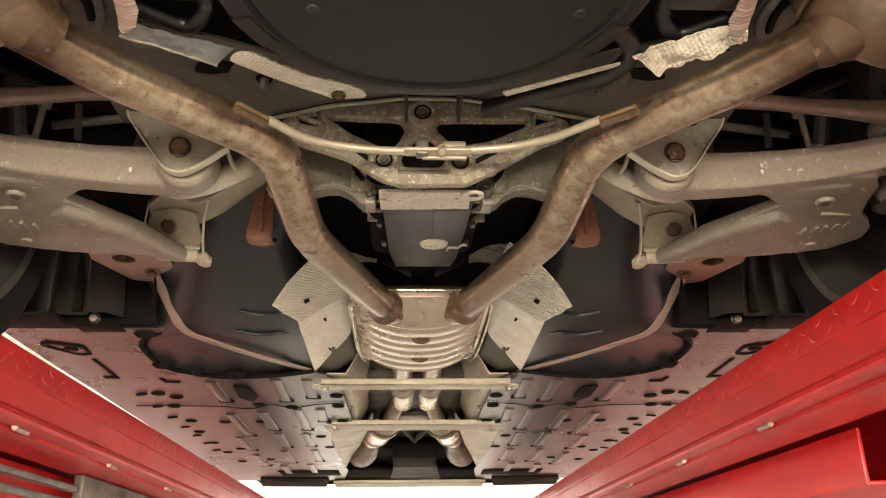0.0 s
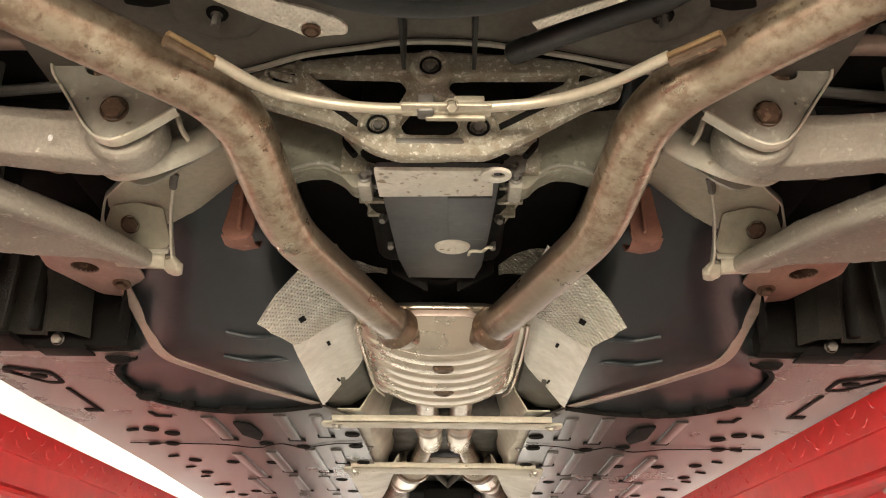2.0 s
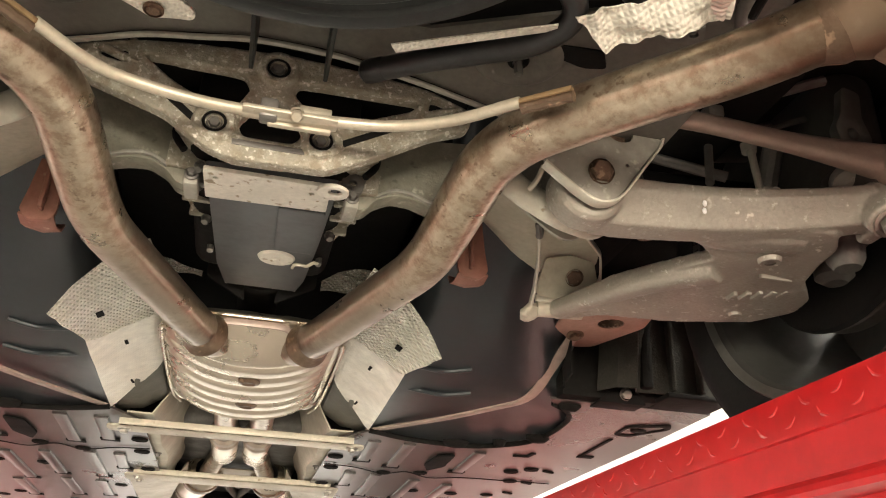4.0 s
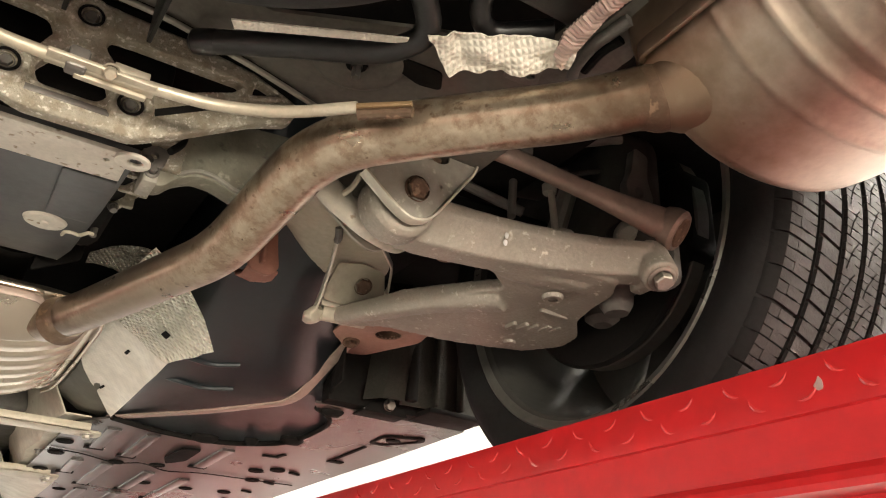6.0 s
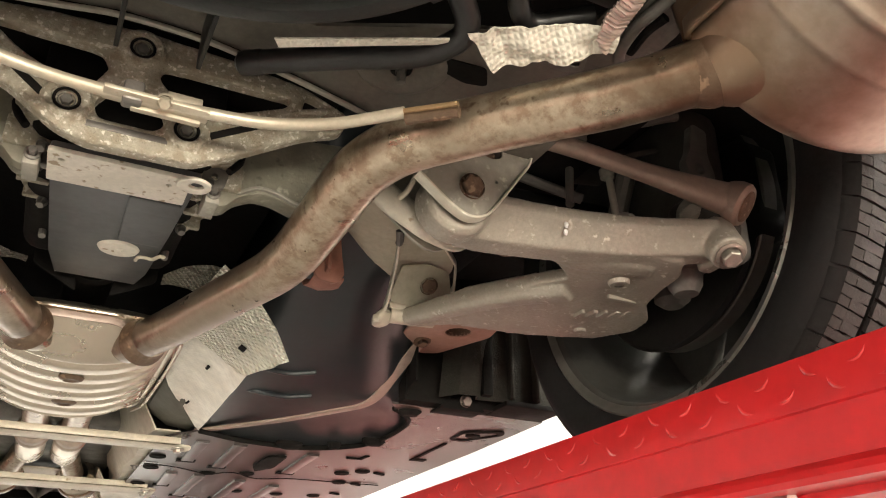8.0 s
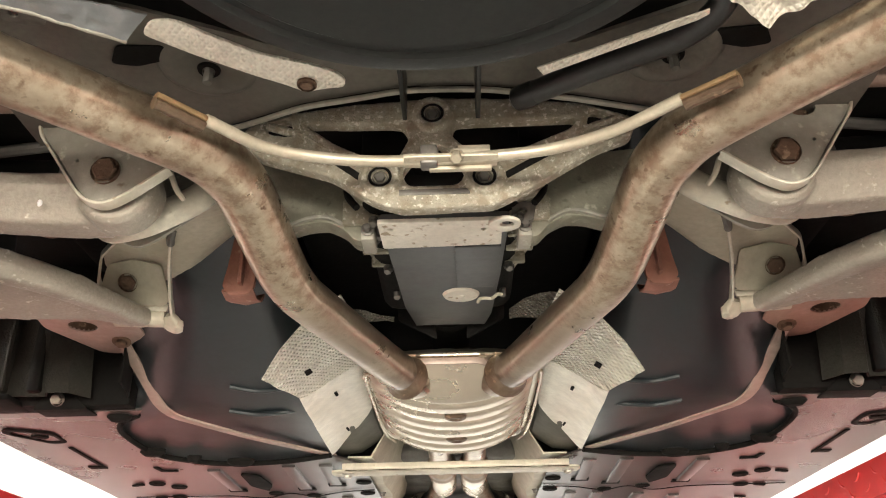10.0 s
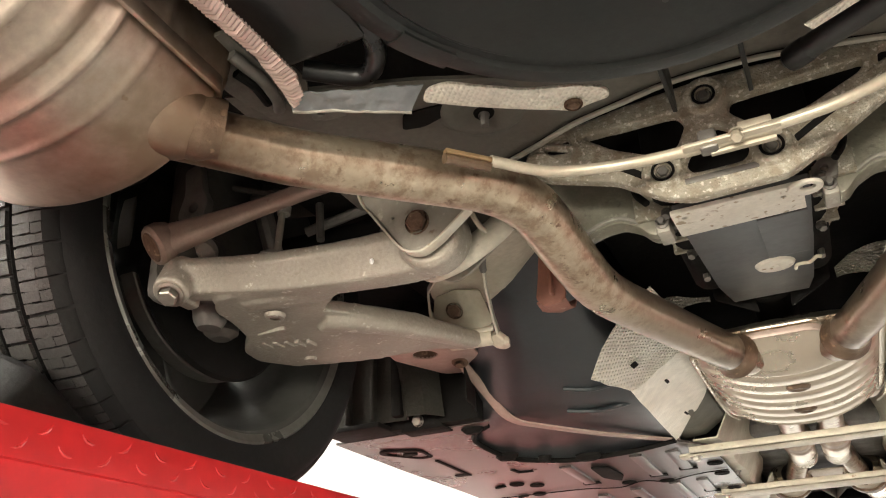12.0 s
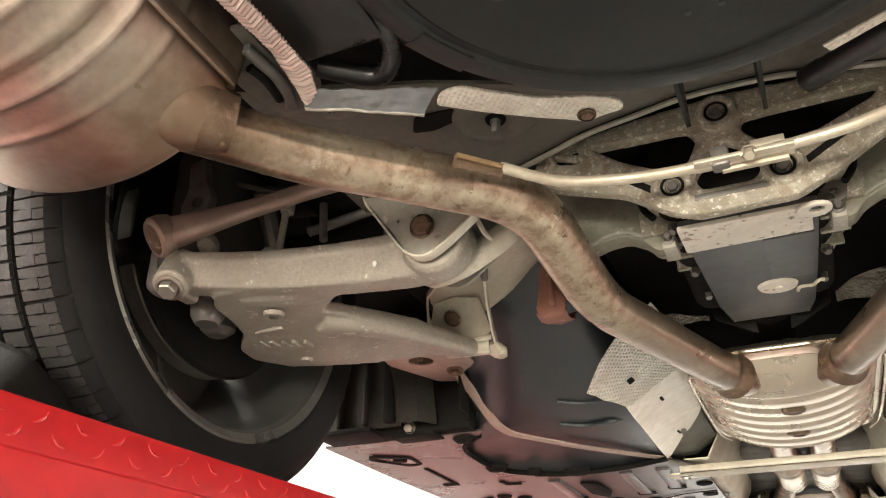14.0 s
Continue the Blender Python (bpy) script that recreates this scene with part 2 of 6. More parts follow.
FELT = material("dark_liner_felt", (0.024, 0.023, 0.019), 0.9, 0, (0.038, 0.036, 0.030), None, 25, 300, 0.6, spec=0.2)
OLIVE = material("olive_sealed_panel", (0.115, 0.112, 0.085), 0.6, 0, (0.085, 0.083, 0.064), None, 9, 100, 0.3)
FOILPINK = material("pinkish_ribbed_foil", (0.72, 0.61, 0.55), 0.42, 0.4, (0.62, 0.52, 0.46), None, 20, 80, 0.15)
GREASE = material("greasy_grey_steel", (0.20, 0.19, 0.17), 0.5, 0.4, (0.12, 0.11, 0.10), None, 20, 120, 0.3)


# ---- building helpers ----
def thing(name, place, label, category, group="", kind=""):
    ob = new(name)
    ob.location = place
    ob.empty_display_size = 0.05
    return tagged(ob, label, category, group, kind)


CAR_X = 0.004  # the car stands a little off the lift's middle


def part(name, bm, mat, parent=None, label="", s=0, smooth=0.6):
    """Links a bmesh as one mesh under parent. s = 0: drawn in world places; s = 1 or -1: drawn for the right-hand side
    of a car about x = 0, set at the car's own middle, and mirrored for -1."""
    if s < 0:
        bmesh.ops.scale(bm, vec=(-1, 1, 1), verts=bm.verts)
        bmesh.ops.reverse_faces(bm, faces=bm.faces)
    if s:
        bmesh.ops.translate(bm, vec=(CAR_X, 0, 0), verts=bm.verts)
    me = bpy.data.meshes.new(name)
    for f in bm.faces:
        f.smooth = smooth > 0
    if smooth > 0:
        for e in bm.edges:
            e.smooth = len(e.link_faces) == 2 and e.calc_face_angle(3.0) < smooth
    bm.to_mesh(me)
    bm.free()
    me.materials.append(mat)
    ob = new(name, me)
    if parent is not None:
        root = parent
        base = Vector((0, 0, 0))
        while root is not None:
            base += root.location
            root = root.parent
        ob.parent = parent
        ob.location = -base
    return tagged(ob, label)


def single(name, bm, mat, label, category, group="", kind="", s=0, smooth=0.6):
    return tagged(part(name, bm, mat, None, "", s, smooth), label, category, group, kind)


def smooth_path(pts, per=8):
    """A Catmull-Rom line through pts."""
    p = [Vector(q) for q in pts]
    p = [2 * p[0] - p[1]] + p + [2 * p[-1] - p[-2]]
    out = []
    for i in range(1, len(p) - 2):
        for k in range(per):
            u = k / per
            a, b, c, d = p[i - 1], p[i], p[i + 1], p[i + 2]
            out.append(0.5 * ((2 * b) + (c - a) * u + (2 * a - 5 * b + 4 * c - d) * u * u + (3 * b - a - 3 * c + d) * u ** 3))
    out.append(p[-2])
    return out


def bend_path(pts, radius, per=6):
    """A line of straight runs with rounded corners."""
    p = [Vector(q) for q in pts]
    out = [p[0]]
    for i, (a, b, c) in enumerate(zip(p, p[1:], p[2:])):
        r = min(radius[i] if isinstance(radius, tuple) else radius, 0.48 * (a - b).length, 0.48 * (c - b).length)
        u, v = b + (a - b).normalized() * r, b + (c - b).normalized() * r
        for k in range(per + 1):
            w = k / per
            out.append((1 - w) ** 2 * u + 2 * w * (1 - w) * b + w * w * v)
    out.append(p[-1])
    return out


def sweep(bm, path, ring, up=(0, 0, 1), cap=True, scales=None):
    """Sweeps a ring of (side, up) offsets along a path."""
    rows = []
    n = len(path)
    for i, p in enumerate(path):
        d = (path[min(i + 1, n - 1)] - path[max(i - 1, 0)]).normalized()
        side = d.cross(Vector(up)).normalized()
        top = side.cross(d).normalized()
        k = scales[i] if scales else 1
        rows.append([bm.verts.new(p + side * a * k + top * b * k) for a, b in ring])
    m = len(ring)
    for r, q in zip(rows, rows[1:]):
        for j in range(m):
            bm.faces.new((r[j], r[(j + 1) % m], q[(j + 1) % m], q[j]))
    if cap:
        bm.faces.new(rows[0][::-1])
        bm.faces.new(rows[-1])
    bmesh.ops.recalc_face_normals(bm, faces=bm.faces)
    return bm


def circle(r, n=20, squash=1.0):
    return [(r * math.cos(2 * math.pi * k / n), r * squash * math.sin(2 * math.pi * k / n)) for k in range(n)]


def oblong(w, h, r=None, n=4):
    """A rounded rectangle as a ring, w by h."""
    r = min(w, h) * 0.25 if r is None else r
    out = []
    for cx, cy, a0 in ((w / 2 - r, h / 2 - r, 0), (-w / 2 + r, h / 2 - r, 90), (-w / 2 + r, -h / 2 + r, 180), (w / 2 - r, -h / 2 + r, 270)):
        for k in range(n + 1):
            a = radians(a0 + 90 * k / n)
            out.append((cx + r * math.cos(a), cy + r * math.sin(a)))
    return out


def tube(path, r, n=18, up=(0, 0, 1), scales=None, squash=1.0):
    return sweep(bmesh.new(), path, circle(r, n, squash), up, True, scales)


def band(path, w, h, up=(0, 0, 1)):
    return sweep(bmesh.new(), path, oblong(w, h, min(w, h) * 0.3, 2), up)


def round_corners(pts, r, per=4):
    """Rounds the corners of a closed outline of 2D points."""
    p = [Vector(q) for q in pts]
    out = []
    for i, b in enumerate(p):
        a, c = p[i - 1], p[(i + 1) % len(p)]
        k = min(r, 0.45 * (a - b).length, 0.45 * (c - b).length)
        u, v = b + (a - b).normalized() * k, b + (c - b).normalized() * k
        for j in range(per + 1):
            w = j / per
            out.append(tuple((1 - w) ** 2 * u + 2 * w * (1 - w) * b + w * w * v))
    return out


def plate(outline, holes, frame_m, thick, bevel=0.0015):
    """A plate: outline and holes in 2D, set into space by frame_m (its z is the plate's depth)."""
    bm = bmesh.new()
    edges = []
    for loop in [outline, *holes]:
        vs = [bm.verts.new((a, b, 0)) for a, b in loop]
        edges += [bm.edges.new((vs[i - 1], vs[i])) for i in range(len(vs))]
    bmesh.ops.triangle_fill(bm, use_beauty=True, use_dissolve=False, edges=edges)
    bmesh.ops.recalc_face_normals(bm, faces=bm.faces)
    front = list(bm.faces)
    ret = bmesh.ops.extrude_face_region(bm, geom=front)
    bmesh.ops.translate(bm, vec=(0, 0, thick), verts=[v for v in ret["geom"] if isinstance(v, bmesh.types.BMVert)])
    bmesh.ops.recalc_face_normals(bm, faces=bm.faces)
    if bevel:
        es = [e for e in bm.edges if len(e.link_faces) == 2 and abs(e.calc_face_angle(0) - math.pi / 2) < 0.2 and abs(e.verts[0].co.z - e.verts[1].co.z) < 1e-6]
        bmesh.ops.bevel(bm, geom=es, offset=bevel, segments=2, affect="EDGES", profile=0.5, clamp_overlap=True)
    bmesh.ops.transform(bm, matrix=frame_m, verts=bm.verts)
    bmesh.ops.recalc_face_normals(bm, faces=bm.faces)
    return bm


def plane_xy(z):
    """Outline (x, y) at height z, thickness upwards."""
    return Matrix.Translation((0, 0, z))


def plane_xz(y):
    """Outline (x, z) at y, thickness forwards (+y)."""
    return Matrix(((1, 0, 0, 0), (0, 0, 1, y), (0, 1, 0, 0), (0, 0, 0, 1)))


def plane_through(o, ax, ay):
    """Outline along ax and ay from o; thickness along their cross product."""
    x = Vector(ax).normalized()
    z = x.cross(Vector(ay)).normalized()
    y = z.cross(x)
    return Matrix(((x.x, y.x, z.x, o[0]), (x.y, y.y, z.y, o[1]), (x.z, y.z, z.z, o[2]), (0, 0, 0, 1)))


def slab(x0, x1, y0, y1, z0, z1, bevel=0.004, segs=2):
    bm = bmesh.new()
    bmesh.ops.create_cube(bm, size=1)
    bmesh.ops.scale(bm, vec=(x1 - x0, y1 - y0, z1 - z0), verts=bm.verts)
    bmesh.ops.translate(bm, vec=((x0 + x1) / 2, (y0 + y1) / 2, (z0 + z1) / 2), verts=bm.verts)
    if bevel:
        bmesh.ops.bevel(bm, geom=bm.edges[:], offset=bevel, segments=segs, affect="EDGES", profile=0.5)
    return bm


def revolve(profile, frame_m, n=64):
    """Turns (radius, along) pairs round the frame's z axis."""
    bm = bmesh.new()
    rows = []
    for r, a in profile:
        rows.append([bm.verts.new((r * math.cos(2 * math.pi * k / n), r * math.sin(2 * math.pi * k / n), a)) for k in range(n)])
    for p, q in zip(rows, rows[1:]):
        for k in range(n):
            bm.faces.new((p[k], p[(k + 1) % n], q[(k + 1) % n], q[k]))
    bmesh.ops.transform(bm, matrix=frame_m, verts=bm.verts)
    bmesh.ops.remove_doubles(bm, verts=bm.verts, dist=1e-5)
    bmesh.ops.recalc_face_normals(bm, faces=bm.faces)
    return bm


def axis_frame(o, d):
    """A frame at o whose z axis points along d."""
    q = Vector(d).to_track_quat("Z", "Y").to_matrix().to_4x4()
    return Matrix.Translation(o) @ q


def bolt_mesh(o, d, r=0.009, washer=1.7, h=0.007):
    """A hexagon head with a flange, facing along d."""
    bm = bmesh.new()
    k = 20
    prof = [(0.0001, 0.0), (r * washer, 0.0), (r * washer, 0.0018), (r * 1.15, 0.003)]
    rows = [[bm.verts.new((q * math.cos(2 * math.pi * i / k), q * math.sin(2 * math.pi * i / k), a)) for i in range(k)] for q, a in prof]
    for p, q in zip(rows, rows[1:]):
        for i in range(k):
            bm.faces.new((p[i], p[(i + 1) % k], q[(i + 1) % k], q[i]))
    hexes = [[bm.verts.new((q * math.cos(math.pi * i / 3), q * math.sin(math.pi * i / 3), a)) for i in range(6)] for q, a in ((r, 0.002), (r, h), (r * 0.86, h + 0.0012))]
    for p, q in zip(hexes, hexes[1:]):
        for i in range(6):
            bm.faces.new((p[i], p[(i + 1) % 6], q[(i + 1) % 6], q[i]))
    bm.faces.new(hexes[-1])
    bmesh.ops.transform(bm, matrix=axis_frame(o, d), verts=bm.verts)
    bmesh.ops.recalc_face_normals(bm, faces=bm.faces)
    return bm


def merge(*bms):
    out = bmesh.new()
    for b in bms:
        me = bpy.data.meshes.new("joined")
        b.to_mesh(me)
        b.free()
        out.from_mesh(me)
        bpy.data.meshes.remove(me)
    return out


def sheet(rows, thick=0.0012):
    """A thin sheet through a grid of points, given as rows."""
    bm = bmesh.new()
    g = [[bm.verts.new(p) for p in r] for r in rows]
    for a, b in zip(g, g[1:]):
        for i in range(len(a) - 1):
            bm.faces.new((a[i], a[i + 1], b[i + 1], b[i]))
    bmesh.ops.recalc_face_normals(bm, faces=bm.faces)
    bmesh.ops.solidify(bm, geom=bm.faces[:], thickness=thick)
    return bm


def patch(p00, p10, p11, p01, nu=6, nv=6, wave=0.0, seed=0):
    """Rows of points over a four-cornered patch, slightly crumpled."""
    a, b, c, d = (Vector(q) for q in (p00, p10, p11, p01))
    rows = []
    for j in range(nv + 1):
        v = j / nv
        row = []
        for i in range(nu + 1):
            u = i / nu
            p = (1 - u) * (1 - v) * a + u * (1 - v) * b + u * v * c + (1 - u) * v * d
            p = p + Vector((0, 0, 1)) * wave * (noise.noise(p * 38 + Vector((seed, 0, 0))) + 0.4 * noise.noise(p * 130 + Vector((seed, 3, 0))))
            row.append(p)
        rows.append(row)
    return rows


def cast(ob, voxel=0.003, passes=6):
    """Melts the shapes of a mesh into one casting with soft fillets."""
    r = ob.modifiers.new("casting", "REMESH")
    r.mode, r.voxel_size, r.use_smooth_shade = "VOXEL", voxel, True
    sm = ob.modifiers.new("fillets", "SMOOTH")
    sm.factor, sm.iterations = 0.5, passes
    return ob


SIDES = ((1, "right"), (-1, "left"))


# ---- the workshop ----
def workshop():
    single("floor", slab(-4.2, 4.2, -5, 10, -0.1, 0, 0), FLOORM, "pale grey epoxy workshop floor under the lift", "floor", kind="structure")
    single("ceiling", slab(-4.2, 4.2, -5, 10, 4.4, 4.5, 0), WHITE, "plain white workshop ceiling", "ceiling", kind="structure")
    single("wall_north", slab(-4.2, 4.2, 10, 10.15, 0, 4.4, 0), WHITE, "bright white workshop wall", "wall", kind="structure")
    single("wall_south", slab(-4.2, 4.2, -5.15, -5, 0, 4.4, 0), WHITE, "bright white workshop wall", "wall", kind="structure")
    single("wall_east", slab(4.2, 4.35, -5, 10, 0, 4.4, 0), WHITE, "bright white workshop wall", "wall", kind="structure")
    single("wall_west", slab(-4.35, -4.2, -5, 10, 0, 4.4, 0), WHITE, "bright white workshop wall", "wall", kind="structure")


workshop()

# ---- the lift ----
RUN_TOP = 1.580
RUN_R, RUN_L = 0.437, -0.502


def runway(inner, s):
    """A runway of the lift: folded tread plate over a channel, with a beam below."""
    ob = thing("lift_runway", (inner + s * 0.28, 2.4, RUN_TOP - 0.19), "glossy red steel lift runway with raised tread lugs and scuffs", "car lift", "lift runways")
    y0, y1 = -0.6, 5.4

    def prof(pts):
        bm = bmesh.new()
        rows = [[bm.verts.new((inner + s * u, y, z)) for u, z in pts] for y in (y0, y1)]
        n = len(pts)
        for i in range(n):
            bm.faces.new((rows[0][i], rows[0][(i + 1) % n], rows[1][(i + 1) % n], rows[1][i]))
        bm.faces.new(rows[0])
        bm.faces.new(rows[1][::-1])
        bmesh.ops.recalc_face_normals(bm, faces=bm.faces)
        return bm

    deck = [(0.006, 1.580), (0.56, 1.580), (0.563, 1.575), (0.563, 1.475), (0.557, 1.475), (0.557, 1.572), (0.010, 1.572),
            (0.006, 1.545), (0.009, 1.538), (0.010, 1.512), (0.007, 1.503), (0.030, 1.499), (0.030, 1.494), (0.001, 1.494),
            (-0.002, 1.498), (-0.001, 1.503), (0.0034, 1.508), (0.0034, 1.5415), (0.0003, 1.5425), (0.0, 1.5755), (0.0015, 1.5788)]
    part("deck", prof(deck), RED, ob, smooth=0.5)
    # added out of view to weaken the red light thrown up under the car
    part("tread_plate", slab(*sorted((inner + s * 0.012, inner + s * 0.552)), y0, y1, 1.5795, 1.5825, 0), DECKTOP, ob, "dull red unseen deck top that tames the red bounce")
    part("channel", prof([(0.030, 1.494), (0.095, 1.490), (0.095, 1.572), (0.101, 1.572), (0.101, 1.484), (0.030, 1.488)]), RED, ob, smooth=0.5)
    part("beam", slab(*sorted((inner + s * 0.135, inner + s * 0.141)), 1.578, y1, 1.412, 1.486, 0.002), RED, ob)
    part("beam_floor", slab(*sorted((inner + s * 0.141, inner + s * 0.42)), 1.578, y1, 1.412, 1.418, 0.002), RED, ob)
    part("outer_beam", slab(*sorted((inner + s * 0.42, inner + s * 0.45)), y0, y1, 1.405, 1.572, 0.002), RED, ob)
    if s < 0:
        for z in (1.458, 1.434):
            part("locking_bar", slab(inner - 0.100, inner - 0.085, -0.4, 1.99, z - 0.005, z + 0.005, 0.002), GREASE, ob, "greasy grey locking bar")
        lock = part("lock_bracket", slab(inner - 0.099, inner - 0.080, 2.0, 2.52, 1.430, 1.484, 0.004), GREASE, ob, "greasy grey lock bracket")
        part("bolt", bolt_mesh((inner - 0.079, 2.20, 1.462), (1, 0, 0), 0.012, 1.5, 0.010), GREASE, lock)
    if s > 0:
        part("paint_chip", plate(round_corners([(1.099, 1.555), (1.103, 1.554), (1.106, 1.558), (1.103, 1.560), (1.1015, 1.564), (1.099, 1.560)], 0.0015), [], plane_through((inner - s * 0.0006, 0, 0), (0, 1, 0), (0, 0, 1)), 0.0008, 0), SCUFF, ob, "bare metal paint chip")
    # raised lugs on the folded edge
    bm = bmesh.new()
    y, k = 0.25, 0
    while y < 5.3:
        for row, zc in ((0, 1.567), (1, 1.553)):
            tilt = radians(38 if (k + row) % 2 else -24)
            c = Vector((inner - s * 0.0004, y + row * 0.020, zc))
            along = Vector((0, math.cos(tilt), math.sin(tilt)))
            across = Vector((0, -math.sin(tilt), math.cos(tilt)))
            half, wide, high, sag = 0.0085, 0.0013, 0.0008, 0.0032
            spine = [c + along * (half * f) + across * (sag * (f * f - 0.5)) for f in (-1.0, -0.6, 0.0, 0.6, 1.0)]
            girth = (0.0, 0.8, 1.0, 0.8, 0.0)
            up = [bm.verts.new(p + across * (wide * g + 0.0001)) for p, g in zip(spine, girth)]
            down = [bm.verts.new(p - across * (wide * g + 0.0001)) for p, g in zip(spine, girth)]
            crest = [bm.verts.new(p - Vector((s * high * g, 0, 0))) for p, g in zip(spine, girth)]
            for j in range(4):
                bm.faces.new((up[j], up[j + 1], crest[j + 1], crest[j]))
                bm.faces.new((crest[j], crest[j + 1], down[j + 1], down[j]))
        y += 0.040
        k += 1
    bmesh.ops.recalc_face_normals(bm, faces=bm.faces)
    tagged(part("tread_pattern", bm, LUGTIP, ob, "raised lugs with worn bright edges", smooth=0), kind="stuff")
    # weld beads under the lip
    for i in range(9):
        yy = 1.22 + i * 0.36
        part("weld_bead", tube([Vector((inner + s * (0.022 + 0.002 * (j % 2)), yy + j * 0.006, 1.492)) for j in range(8)], 0.004, 8), SCUFF, ob)
    return ob


runway(RUN_R, 1)
runway(RUN_L, -1)


# ---- exhaust ----
exhaust = thing("exhaust_system", (0, 1.9, 1.75), "weathered brown steel exhaust with twin pipes and silencers", "exhaust")


RUNS = {1: [(0.066, 1.965, 1.772), (0.094, 1.868, 1.763), (0.181, 1.588, 1.764), (0.201, 1.392, 1.803), (0.272, 1.306, 1.802), (0.350, 1.222, 1.801), (0.384, 1.175, 1.803), (0.432, 1.118, 1.806)],
        -1: [(-0.050, 1.965, 1.772), (-0.078, 1.868, 1.763), (-0.168, 1.590, 1.764), (-0.186, 1.398, 1.803), (-0.264, 1.320, 1.802), (-0.338, 1.247, 1.801), (-0.376, 1.200, 1.803), (-0.426, 1.140, 1.806)]}


def exhaust_pipe(s):
    run = RUNS[s]
    path = bend_path(run, (0.05, 0.045, 0.060, 0.05, 0.05, 0.05), 8)
    girth = [float(np.interp(q.y, [1.28, 1.36, 1.46, 1.56, 1.66], [1.0, 1.04, 1.09, 1.06, 1.0])) for q in path]
    p = part("pipe", tube(path, 0.0254, 32, scales=girth), PIPE, exhaust, "rust-spotted bent exhaust pipe")
    d = (Vector(run[1]) - Vector(run[2])).normalized()
    # long seam along the lower run
    a, b = Vector(run[1]), Vector(run[2])
    seam = [a + (b - a) * (0.10 + 0.75 * k / 6) + Vector((s * 0.015, -0.006, -0.0200)) for k in range(7)]
    part("seam", tube(seam, 0.0014, 6), WELD, p)
    # narrow weld rings where the bends begin
    for k, f in ((4, 0.35), (5, 0.55)):
        u, v = Vector(run[k]), Vector(run[k + 1])
        part("crimp_ring", revolve([(0.0255, -0.0030), (0.0258, -0.0010), (0.0258, 0.0010), (0.0255, 0.0030)], axis_frame(u.lerp(v, f), v - u), 32), PIPE, p)
    return p


def muffler(s):
    """A wide, tilted oval drum with pressed beads, lying fore and aft behind the rear wheel."""
    front, axis, wide = Vector((0.535, 1.173, 1.898)), Vector((-0.061, -0.998, 0)), Vector((0.998, -0.061, 0))
    tilt = radians(23.6)
    across = wide * math.cos(tilt) + Vector((0, 0, math.sin(tilt)))
    rise = Vector((0, 0, math.cos(tilt))) - wide * math.sin(tilt)
    beads = ((0.095, 0.0020, 0.004), (0.132, 0.0052, 0.0045), (0.146, -0.0040, 0.0045), (0.161, 0.0042, 0.0050), (0.191, 0.0052, 0.0045), (0.204, -0.0036, 0.0045), (0.220, 0.0042, 0.0050), (0.248, 0.0050, 0.005), (0.280, 0.0050, 0.006), (0.325, 0.0050, 0.006))
    ring = [(math.copysign(abs(math.cos(a)) ** 0.98, math.cos(a)), math.copysign(abs(math.sin(a)) ** 0.98, math.sin(a))) for a in (2 * math.pi * k / 96 for k in range(96))]
    us = [0.0, 0.001, 0.003, 0.006, 0.010, 0.015, 0.020, 0.026, 0.035, 0.045, 0.055, 0.063] + [0.070 + 0.0024 * k for k in range(122)] + [0.40, 0.44, 0.455, 0.46]
    bm = bmesh.new()
    rows = []
    for u in us:
        k = 1.0 if u >= 0.026 else max(0, 1 - ((0.026 - u) / 0.026) ** 2.4) ** (1 / 2.4) * 0.34 + 0.66
        if u > 0.43:
            k = max(0.15, math.sqrt(max(0, 1 - ((u - 0.43) / 0.031) ** 2)))
        bead = sum(h * math.exp(-((u - c) / w) ** 2) for c, h, w in beads)
        fade = max(0.0, 1 - u / 0.11)
        rows.append([bm.verts.new(front + axis * (u + 0.150 * fade * max(0.0, ca + 0.1) ** 1.6) + across * (ca * (0.187 * k + bead)) + rise * (sa * (0.132 * k + bead))) for ca, sa in ring])
    n = len(ring)
    for p, q in zip(rows, rows[1:]):
        for i in range(n):
            bm.faces.new((p[i], p[(i + 1) % n], q[(i + 1) % n], q[i]))
    bm.faces.new(rows[0])
    bm.faces.new(rows[-1][::-1])
    bmesh.ops.recalc_face_normals(bm, faces=bm.faces)
    m = part("muffler", bm, MUFFLER, exhaust, "smooth beaded stainless silencer", s, 1.2)
    # folded seam along the inner flank
    seam = [front + axis * u - across * (0.187 * (1 if u > 0.026 else 0.93) + 0.005) + rise * 0.004 for u in (0.012, 0.02, 0.03, 0.06, 0.10, 0.16, 0.24, 0.32, 0.40)]
    part("folded_seam", sweep(bmesh.new(), smooth_path(seam, 4), oblong(0.005, 0.016, 0.002, 2)), MUFFLER, m, "pale folded side seam", s)
    d = Vector((0.66, -0.75, 0.04)).normalized()
    cone = [(0.0262, -0.022), (0.0290, -0.016), (0.0335, -0.009), (0.0375, 0.000), (0.0405, 0.008), (0.0435, 0.018), (0.0495, 0.032), (0.0570, 0.048), (0.0620, 0.064), (0.0600, 0.085)]
    part("inlet_cone", revolve(cone, axis_frame((0.398, 1.160, 1.8085), (0.63, -0.70, 0.33)), 48), MUFFLER, m, "heat-stained flared inlet neck", s, 1.0)
    collar = [(0.0256, -0.040), (0.0264, -0.034), (0.0285, -0.028), (0.0300, -0.022), (0.0295, -0.014)]
    part("inlet_collar", revolve(collar, axis_frame((0.402, 1.155, 1.8058), d), 48), WELD, m, "brown weld round the inlet", s)
    return m


